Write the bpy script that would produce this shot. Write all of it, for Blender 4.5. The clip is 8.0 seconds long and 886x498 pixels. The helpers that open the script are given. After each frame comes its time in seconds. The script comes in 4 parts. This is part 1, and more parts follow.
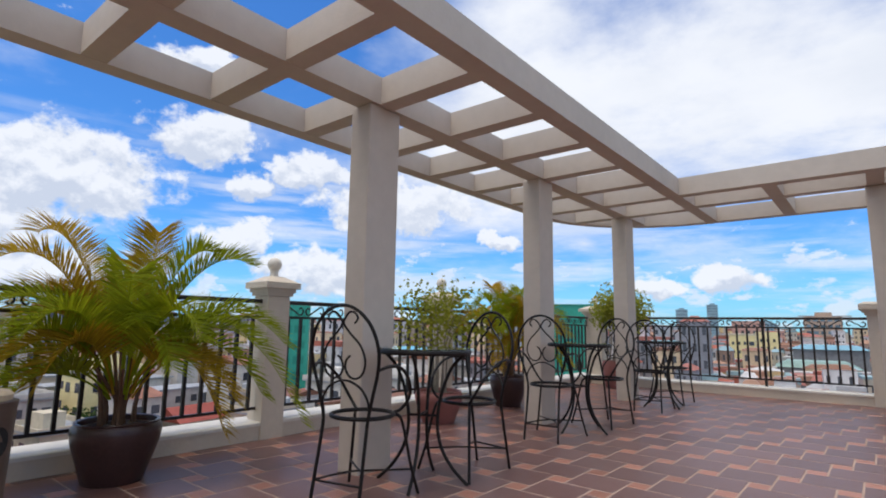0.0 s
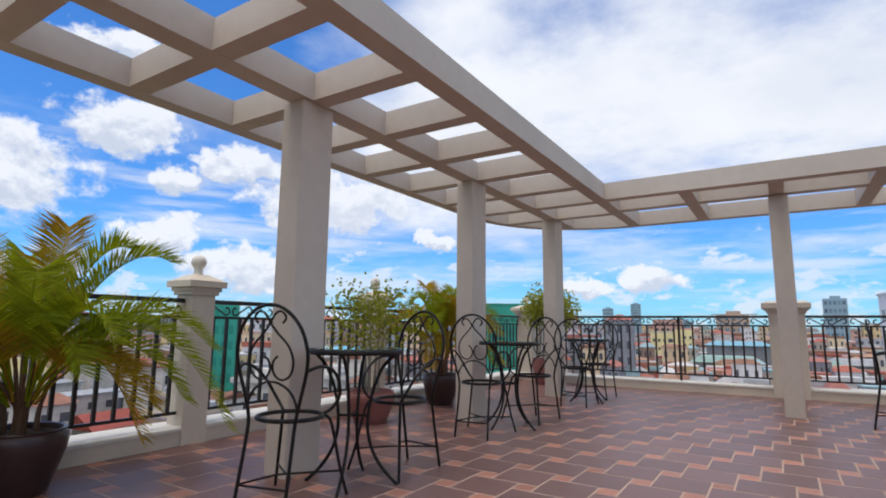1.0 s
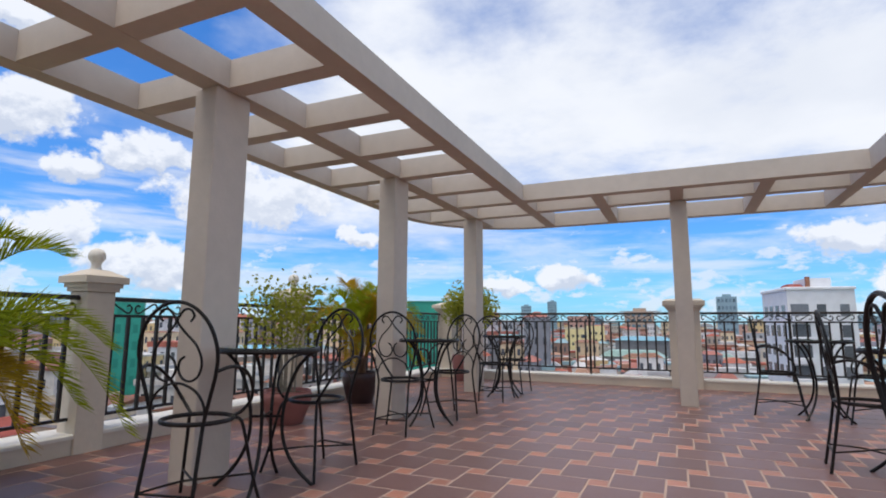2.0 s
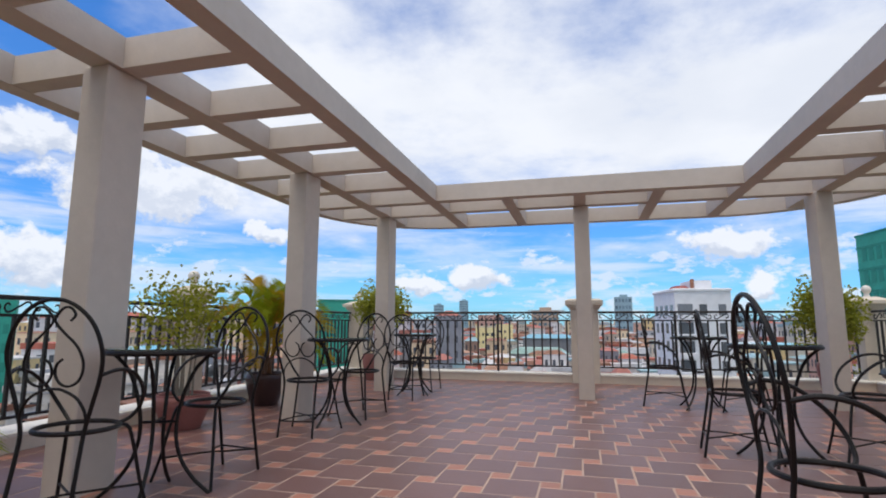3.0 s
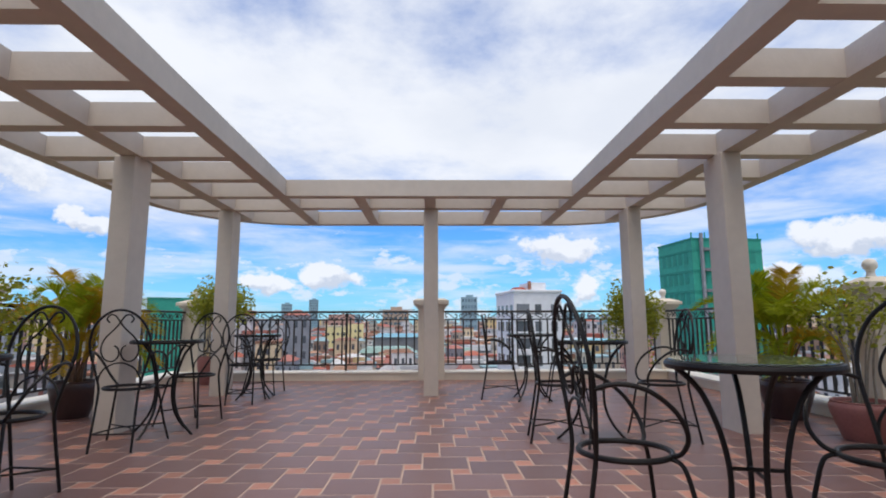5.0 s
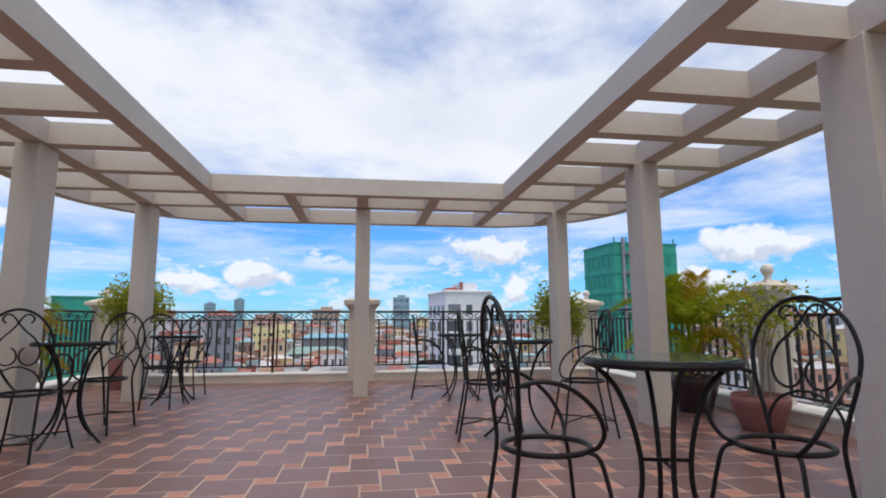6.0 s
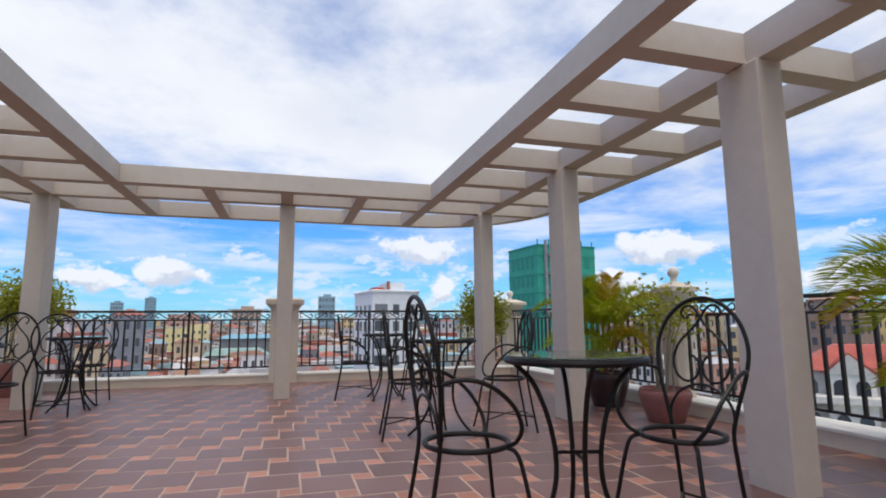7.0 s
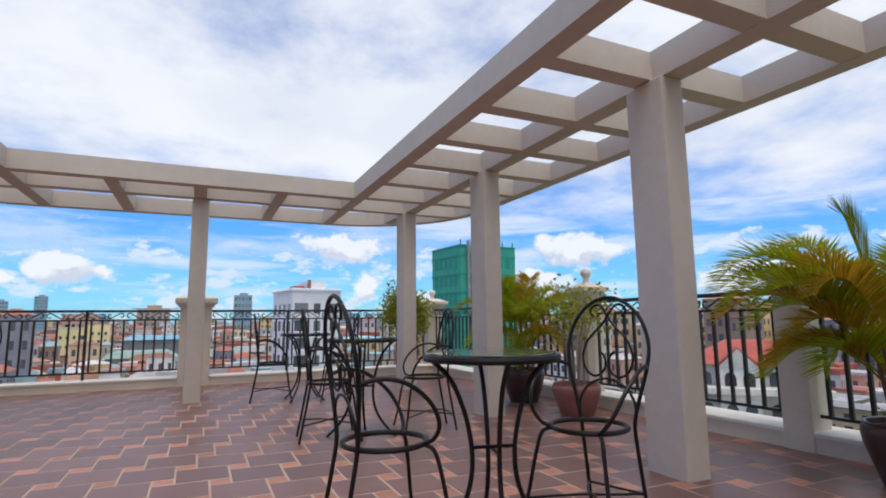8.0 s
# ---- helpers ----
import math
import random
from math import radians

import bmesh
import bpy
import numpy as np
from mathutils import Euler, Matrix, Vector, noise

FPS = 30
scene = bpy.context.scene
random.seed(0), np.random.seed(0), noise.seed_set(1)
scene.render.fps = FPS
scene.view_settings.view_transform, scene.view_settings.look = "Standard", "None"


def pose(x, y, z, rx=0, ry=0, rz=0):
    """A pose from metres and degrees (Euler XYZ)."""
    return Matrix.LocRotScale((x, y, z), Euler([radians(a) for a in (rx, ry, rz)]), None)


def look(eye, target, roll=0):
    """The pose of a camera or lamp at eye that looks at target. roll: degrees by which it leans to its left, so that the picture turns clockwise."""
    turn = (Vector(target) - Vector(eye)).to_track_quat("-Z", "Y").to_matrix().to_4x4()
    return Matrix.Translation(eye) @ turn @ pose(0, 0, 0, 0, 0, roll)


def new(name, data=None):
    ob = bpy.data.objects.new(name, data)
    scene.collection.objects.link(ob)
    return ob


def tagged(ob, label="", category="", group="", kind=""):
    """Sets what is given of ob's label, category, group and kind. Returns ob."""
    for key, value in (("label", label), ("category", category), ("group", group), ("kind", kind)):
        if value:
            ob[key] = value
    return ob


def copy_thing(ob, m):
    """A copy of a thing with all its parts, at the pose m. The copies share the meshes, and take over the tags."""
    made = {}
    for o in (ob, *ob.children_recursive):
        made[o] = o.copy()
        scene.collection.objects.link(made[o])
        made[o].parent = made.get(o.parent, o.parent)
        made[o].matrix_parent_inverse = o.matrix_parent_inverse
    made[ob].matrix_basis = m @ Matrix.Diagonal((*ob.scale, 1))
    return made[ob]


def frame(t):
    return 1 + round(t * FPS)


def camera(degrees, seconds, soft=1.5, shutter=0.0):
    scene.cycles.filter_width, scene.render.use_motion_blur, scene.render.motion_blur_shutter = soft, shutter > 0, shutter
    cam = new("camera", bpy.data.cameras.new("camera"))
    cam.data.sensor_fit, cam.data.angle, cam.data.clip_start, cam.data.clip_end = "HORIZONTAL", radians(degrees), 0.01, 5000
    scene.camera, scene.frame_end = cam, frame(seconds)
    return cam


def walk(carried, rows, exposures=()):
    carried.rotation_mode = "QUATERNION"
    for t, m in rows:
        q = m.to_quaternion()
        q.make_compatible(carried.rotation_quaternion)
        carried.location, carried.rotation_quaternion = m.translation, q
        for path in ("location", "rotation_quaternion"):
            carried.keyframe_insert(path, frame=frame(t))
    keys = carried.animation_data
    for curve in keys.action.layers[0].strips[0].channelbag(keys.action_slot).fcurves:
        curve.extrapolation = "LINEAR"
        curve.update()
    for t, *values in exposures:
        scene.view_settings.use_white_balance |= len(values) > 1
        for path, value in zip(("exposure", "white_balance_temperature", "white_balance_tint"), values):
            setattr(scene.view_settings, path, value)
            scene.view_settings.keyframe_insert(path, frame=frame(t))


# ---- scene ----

# ================= camera and its walk =================
cam = camera(79.96, 8.0, soft=1.9)
ROWS = [
    (0, -0.075, -0.374, 0.920, 39.33, 8.31, -0.88),
    (0.5, -0.062, -0.372, 0.920, 36.44, 8.32, -0.74),
    (1, -0.049, -0.371, 0.920, 32.41, 8.33, -0.57),
    (1.5, -0.038, -0.370, 0.920, 28.48, 8.22, -0.37),
    (3, -0.007, -0.373, 0.920, 14.74, 8.02, -0.13),
    (3.5, 0.002, -0.376, 0.920, 10.52, 7.98, 0.02),
    (4, 0.009, -0.379, 0.920, 6.48, 7.91, 0.08),
    (4.5, 0.017, -0.384, 0.920, 2.64, 7.94, 0.15),
    (6, 0.034, -0.401, 0.920, -8.48, 7.93, 0.25),
    (6.5, 0.038, -0.409, 0.920, -12.04, 7.89, 0.30),
    (7, 0.041, -0.417, 0.920, -16.34, 7.85, 0.40),
    (7.5, 0.044, -0.426, 0.920, -20.40, 7.79, 0.49),
    (8, 0.046, -0.436, 0.920, -24.62, 7.68, 0.64),
]
walk(cam, [(t, pose(x, y, z, 90 + p, r, yaw)) for t, x, y, z, yaw, p, r in ROWS])

# ================= world, sun, exposure =================
SUN_EL, SUN_AZ = 75.0, 198.0     # degrees; azimuth clockwise from +y
scene.view_settings.exposure = 0.0
world = bpy.data.worlds.new("sky")
scene.world = world
world.use_nodes = True


def build_sky():
    nt = world.node_tree
    nt.nodes.clear()
    N, L = nt.nodes.new, nt.links.new
    out = N("ShaderNodeOutputWorld")
    bg = N("ShaderNodeBackground")
    L(bg.outputs[0], out.inputs[0])
    sky = N("ShaderNodeTexSky")
    sky.sky_type = "NISHITA"
    sky.sun_disc = False
    sky.sun_elevation = radians(SUN_EL)
    sky.sun_rotation = radians(SUN_AZ)
    sky.air_density, sky.dust_density, sky.ozone_density = 1.0, 0.3, 2.0
    co = N("ShaderNodeTexCoord")
    sep = N("ShaderNodeSeparateXYZ")
    L(co.outputs["Generated"], sep.inputs[0])

    def val(op, a, b=None, clamp=False):
        m = N("ShaderNodeMath")
        m.operation = op
        m.use_clamp = clamp
        for i, q in enumerate((a, b)):
            if q is None:
                continue
            if isinstance(q, (int, float)):
                m.inputs[i].default_value = q
            else:
                L(q, m.inputs[i])
        return m.outputs[0]

    def ramp(v, lo, hi):
        m = N("ShaderNodeMapRange")
        m.interpolation_type = "SMOOTHSTEP"
        L(v, m.inputs[0])
        m.inputs[1].default_value, m.inputs[2].default_value = lo, hi
        return m.outputs[0]

    x, y, z = sep.outputs
    up = val("MAXIMUM", z, 0.0)
    den = val("ADD", up, 0.16)
    px, py = val("DIVIDE", x, den), val("DIVIDE", y, den)
    comb = N("ShaderNodeCombineXYZ")
    L(px, comb.inputs[0])
    L(py, comb.inputs[1])

    def fbm(scale, detail, rough, offset, dist=0.0):
        mp = N("ShaderNodeMapping")
        mp.inputs["Location"].default_value = offset
        L(comb.outputs[0], mp.inputs[0])
        n = N("ShaderNodeTexNoise")
        n.inputs["Scale"].default_value = scale
        n.inputs["Detail"].default_value = detail
        n.inputs["Roughness"].default_value = rough
        n.inputs["Distortion"].default_value = dist
        L(mp.outputs[0], n.inputs["Vector"])
        return n.outputs["Fac"]

    big = fbm(0.9, 9, 0.55, (3.1, 1.7, 0.4), 0.15)
    fine = fbm(2.3, 10, 0.58, (7.3, 2.2, 1.9), 0.1)
    bearing, height = val("ARCTAN2", x, y), val("ARCSINE", z)
    # a broad bank of cloud stands high over the terrace's far side, breaking up to the west
    side = val("ABSOLUTE", val("SUBTRACT", bearing, 0.37))
    bank = val("MULTIPLY", ramp(up, 0.15, 0.30), val("SUBTRACT", 1.0, ramp(side, 0.86, 1.22)))
    dens = val("ADD", val("ADD", val("MULTIPLY", big, 0.62), val("MULTIPLY", fine, 0.38)), val("MULTIPLY", bank, 0.165))
    clear = ramp(val("MULTIPLY", bearing, -1.0), 0.70, 0.98)
    dens = val("SUBTRACT", dens, val("MULTIPLY", clear, 0.085))
    # thick cloud overhead and behind veils the sun
    veil = val("MAXIMUM", ramp(up, 0.62, 0.85), ramp(val("MULTIPLY", y, -1.0), 0.05, 0.45))
    dens = val("ADD", dens, val("MULTIPLY", veil, 0.19))
    high = val("MULTIPLY", ramp(dens, 0.43, 0.70), ramp(up, 0.05, 0.17))

    def noise3(scale, detail, stretch, offset, rough=0.56):
        mp = N("ShaderNodeMapping")
        mp.inputs["Scale"].default_value = (1.0, 1.0, stretch)
        mp.inputs["Location"].default_value = offset
        L(co.outputs["Generated"], mp.inputs[0])
        cn = N("ShaderNodeTexNoise")
        for k, q in (("Scale", scale), ("Detail", detail), ("Roughness", rough)):
            cn.inputs[k].default_value = q
        L(mp.outputs[0], cn.inputs["Vector"])
        return cn

    # heaped clouds: bearing, height, half width and half height in degrees
    HEAPS = ((-77, 12.8, 11.5, 4.8), (-84, 8.5, 12, 4.2), (-64.8, 18, 6.0, 3.0), (-59.5, 13.8, 3.0, 1.8), (-54, 16.0, 4.5, 2.2),
             (-44.5, 13.0, 10, 3.4), (-33.3, 9.3, 2.6, 1.5), (-65.5, 24.6, 4.6, 2.0), (-61, 8.2, 4.2, 2.3), (-52, 5.2, 8, 2.8), (-75, 4.5, 10, 2.4),
             (-11.4, 4.9, 3.6, 1.9), (-17.5, 4.2, 3.0, 1.3), (13.7, 7.6, 5.4, 1.9), (16, 3.3, 2.6, 1.7), (39, 7.3, 4.8, 1.8), (54, 3.6, 6, 1.8), (34, 3.8, 4, 1.9))
    at = N("ShaderNodeCombineXYZ")
    L(val("MULTIPLY", bearing, 57.296), at.inputs[0])
    L(val("MULTIPLY", height, 57.296), at.inputs[1])
    wobble = noise3(13.0, 6, 1.3, (0.3, 0.6, 0.2))
    shift = N("ShaderNodeVectorMath")
    shift.operation = "MULTIPLY_ADD"
    L(wobble.outputs["Color"], shift.inputs[0])
    shift.inputs[1].default_value = (9.0, 5.0, 0.0)
    shift.inputs[2].default_value = (-4.5, -2.5, 0.0)
    bent = N("ShaderNodeVectorMath")
    L(at.outputs[0], bent.inputs[0])
    L(shift.outputs[0], bent.inputs[1])

    def heap_field(lift):
        best = None
        for hx, hy, hw, hh in HEAPS:
            m = N("ShaderNodeVectorMath")
            m.operation = "MULTIPLY_ADD"
            L(bent.outputs[0], m.inputs[0])
            m.inputs[1].default_value = (1 / hw, 1 / hh, 0)
            m.inputs[2].default_value = (-hx / hw, (lift - hy) / hh, 0)
            n = N("ShaderNodeVectorMath")
            n.operation = "LENGTH"
            L(m.outputs[0], n.inputs[0])
            d = n.outputs["Value"]
            best = d if best is None else val("MINIMUM", best, d)
        return best

    billow = noise3(26.0, 9, 1.25, (1.4, 0.2, 0.9), 0.6).outputs["Fac"]
    billow_up = noise3(26.0, 6, 1.25, (1.4, 0.2, 0.922), 0.6).outputs["Fac"]
    near, above = heap_field(0.0), heap_field(1.1)
    body = val("ADD", val("SUBTRACT", 1.0, near), val("MULTIPLY", val("SUBTRACT", billow, 0.5), 1.25))
    heap = val("MULTIPLY", ramp(body, -0.04, 0.36), 0.97)
    # a scatter of small puffs and thin streaks low over the horizon
    small = noise3(17.0, 9, 2.1, (0.35, 0.6, 0.2), 0.58).outputs["Fac"]
    low = val("SUBTRACT", 1.0, ramp(up, 0.10, 0.22))
    puffs = val("MULTIPLY", ramp(val("SUBTRACT", small, val("MULTIPLY", val("SUBTRACT", 1.0, low), 0.2)), 0.50, 0.62), 0.72)
    streak = noise3(3.2, 7, 9.0, (4.1, 2.6, 0.7), 0.55).outputs["Fac"]
    thin = val("MULTIPLY", ramp(streak, 0.42, 0.66), val("MULTIPLY", val("SUBTRACT", 1.0, ramp(up, 0.22, 0.36)), 0.68))
    cum = val("MAXIMUM", heap, val("MAXIMUM", puffs, thin))
    lit = val("ADD", val("ADD", val("MULTIPLY", val("SUBTRACT", above, near), 1.7), val("MULTIPLY", val("SUBTRACT", billow, billow_up), 3.4)), 0.46, True)
    lit = val("MAXIMUM", lit, val("SUBTRACT", 0.72, heap))
    both = val("MAXIMUM", high, cum)
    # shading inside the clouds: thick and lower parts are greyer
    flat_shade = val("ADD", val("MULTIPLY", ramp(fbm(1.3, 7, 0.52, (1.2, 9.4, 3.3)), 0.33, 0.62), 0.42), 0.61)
    pick = N("ShaderNodeMix")
    L(val("MULTIPLY", high, val("SUBTRACT", 1.0, val("MULTIPLY", heap, 0.6))), pick.inputs["Factor"])
    L(lit, pick.inputs["A"])
    L(flat_shade, pick.inputs["B"])
    shade = pick.outputs["Result"]
    ccol = N("ShaderNodeMix")
    ccol.data_type = "RGBA"
    ccol.inputs["A"].default_value = (0.63, 0.695, 0.83, 1)
    ccol.inputs["B"].default_value = (0.905, 0.94, 1.015, 1)
    L(shade, ccol.inputs["Factor"])
    tint = N("ShaderNodeMix")
    tint.data_type = "RGBA"
    tint.blend_type = "MULTIPLY"
    tint.inputs["Factor"].default_value = 1.0
    tint.inputs["B"].default_value = (0.47, 1.04, 1.72, 1)
    L(sky.outputs[0], tint.inputs["A"])
    dim = N("ShaderNodeMix")
    dim.data_type = "RGBA"
    dim.blend_type = "MULTIPLY"
    dim.inputs["Factor"].default_value = 1.0
    dim.inputs["B"].default_value = (SKY, SKY, SKY, 1)
    L(tint.outputs["Result"], dim.inputs["A"])
    mix = N("ShaderNodeMix")
    mix.data_type = "RGBA"
    L(both, mix.inputs["Factor"])
    L(dim.outputs["Result"], mix.inputs["A"])
    L(ccol.outputs["Result"], mix.inputs["B"])
    L(mix.outputs["Result"], bg.inputs[0])
    bg.inputs[1].default_value = 1.0


SKY = 0.105
build_sky()
sun = new("sun", bpy.data.lights.new("sun", "SUN"))
sun.data.energy, sun.data.angle, sun.data.color = 2.2, radians(30), (1.0, 0.88, 0.74)
az, el = radians(SUN_AZ), radians(SUN_EL)
sun.matrix_world = look((40 * math.sin(az) * math.cos(el), 40 * math.cos(az) * math.cos(el), 40 * math.sin(el)), (0, 0, 0))

# ================= materials =================


def material(name, base, rough=0.6, metal=0.0, vary=0.12, scale=6.0, bump=0.0, bump_scale=60.0, second=None,
             random_obj=0.0, spec=0.5, island=False, stain=0.0, coat=0.0):
    """Principled with two scales of noise in the colour, a fine relief, and a shift from object to object."""
    m = bpy.data.materials.new(name)
    m.use_nodes = True
    nt = m.node_tree
    N, L = nt.nodes.new, nt.links.new
    p = nt.nodes["Principled BSDF"]
    p.inputs["Roughness"].default_value = rough
    p.inputs["Metallic"].default_value = metal
    p.inputs["Specular IOR Level"].default_value = spec
    p.inputs["Coat Weight"].default_value = coat
    co = N("ShaderNodeTexCoord")
    n1, n2 = N("ShaderNodeTexNoise"), N("ShaderNodeTexNoise")
    for n, s, d in ((n1, scale, 4), (n2, scale * 9, 3)):
        n.inputs["Scale"].default_value = s
        n.inputs["Detail"].default_value = d
        L(co.outputs["Object"], n.inputs["Vector"])
    add = N("ShaderNodeMath")
    add.operation = "ADD"
    L(n1.outputs["Fac"], add.inputs[0])
    L(n2.outputs["Fac"], add.inputs[1])
    mr = N("ShaderNodeMapRange")
    L(add.outputs[0], mr.inputs[0])
    mr.inputs[1].default_value, mr.inputs[2].default_value = 0.6, 1.4
    mix = N("ShaderNodeMix")
    mix.data_type = "RGBA"
    second = second or tuple(c * (1 - 2 * vary) for c in base)
    mix.inputs["A"].default_value = (*second, 1)
    mix.inputs["B"].default_value = (*base, 1)
    L(mr.outputs[0], mix.inputs["Factor"])
    colour = mix.outputs["Result"]
    if random_obj or island:
        if island:
            rnd = N("ShaderNodeNewGeometry").outputs["Random Per Island"]
        else:
            rnd = N("ShaderNodeObjectInfo").outputs["Random"]
        r2 = N("ShaderNodeMapRange")
        L(rnd, r2.inputs[0])
        amount = random_obj or 0.2
        r2.inputs[3].default_value, r2.inputs[4].default_value = 1 - amount, 1 + amount
        h = N("ShaderNodeHueSaturation")
        L(r2.outputs[0], h.inputs["Value"])
        L(colour, h.inputs["Color"])
        colour = h.outputs[0]
    if stain:
        n3 = N("ShaderNodeTexNoise")
        n3.inputs["Scale"].default_value = 0.7
        n3.inputs["Detail"].default_value = 6
        L(co.outputs["Object"], n3.inputs["Vector"])
        r3 = N("ShaderNodeMapRange")
        L(n3.outputs["Fac"], r3.inputs[0])
        r3.inputs[1].default_value, r3.inputs[2].default_value = 0.42, 0.7
        r3.inputs[3].default_value, r3.inputs[4].default_value = 1.0, 1 - stain
        h = N("ShaderNodeHueSaturation")
        L(r3.outputs[0], h.inputs["Value"])
        L(colour, h.inputs["Color"])
        colour = h.outputs[0]
    L(colour, p.inputs["Base Color"])
    if bump:
        n4 = N("ShaderNodeTexNoise")
        n4.inputs["Scale"].default_value = bump_scale
        n4.inputs["Detail"].default_value = 5
        L(co.outputs["Object"], n4.inputs["Vector"])
        b = N("ShaderNodeBump")
        b.inputs["Strength"].default_value = bump
        b.inputs["Distance"].default_value = 0.01
        L(n4.outputs["Fac"], b.inputs["Height"])
        L(b.outputs[0], p.inputs["Normal"])
    return m


def leaf_material(name, base, second, dry=None):
    m = material(name, base, 0.6, vary=0.2, scale=2.5, second=second, island=True, random_obj=0.25, spec=0.2)
    nt = m.node_tree
    p = nt.nodes["Principled BSDF"]
    tr = nt.nodes.new("ShaderNodeBsdfTranslucent")
    src = p.inputs["Base Color"].links[0].from_socket
    nt.links.new(src, tr.inputs[0])
    mix = nt.nodes.new("ShaderNodeMixShader")
    mix.inputs[0].default_value = 0.45
    nt.links.new(p.outputs[0], mix.inputs[1])
    nt.links.new(tr.outputs[0], mix.inputs[2])
    nt.links.new(mix.outputs[0], nt.nodes["Material Output"].inputs[0])
    return m


def glass_material(name, colour, rough=0.02):
    m = bpy.data.materials.new(name)
    m.use_nodes = True
    p = m.node_tree.nodes["Principled BSDF"]
    p.inputs["Base Color"].default_value = (*colour, 1)
    p.inputs["Roughness"].default_value = rough
    p.inputs["Transmission Weight"].default_value = 0.9
    p.inputs["IOR"].default_value = 1.48
    return m


def palette_material(name, colours, rough=0.8):
    """One of several paints for each loose block of a joined mesh."""
    m = bpy.data.materials.new(name)
    m.use_nodes = True
    nt = m.node_tree
    p = nt.nodes["Principled BSDF"]
    p.inputs["Roughness"].default_value = rough
    g = nt.nodes.new("ShaderNodeNewGeometry")
    r = nt.nodes.new("ShaderNodeValToRGB")
    r.color_ramp.interpolation = "CONSTANT"
    for i, c in enumerate(colours):
        e = r.color_ramp.elements[i] if i < 2 else r.color_ramp.elements.new(i / len(colours))
        e.position = i / len(colours)
        e.color = (*c, 1)
    nt.links.new(g.outputs["Random Per Island"], r.inputs[0])
    co = nt.nodes.new("ShaderNodeTexCoord")
    n = nt.nodes.new("ShaderNodeTexNoise")
    n.inputs["Scale"].default_value = 0.5
    n.inputs["Detail"].default_value = 8
    nt.links.new(co.outputs["Object"], n.inputs["Vector"])
    mr = nt.nodes.new("ShaderNodeMapRange")
    nt.links.new(n.outputs["Fac"], mr.inputs[0])
    mr.inputs[3].default_value, mr.inputs[4].default_value = 0.6, 1.25
    h = nt.nodes.new("ShaderNodeHueSaturation")
    nt.links.new(mr.outputs[0], h.inputs["Value"])
    nt.links.new(r.outputs[0], h.inputs["Color"])
    nt.links.new(h.outputs[0], p.inputs["Base Color"])
    return m


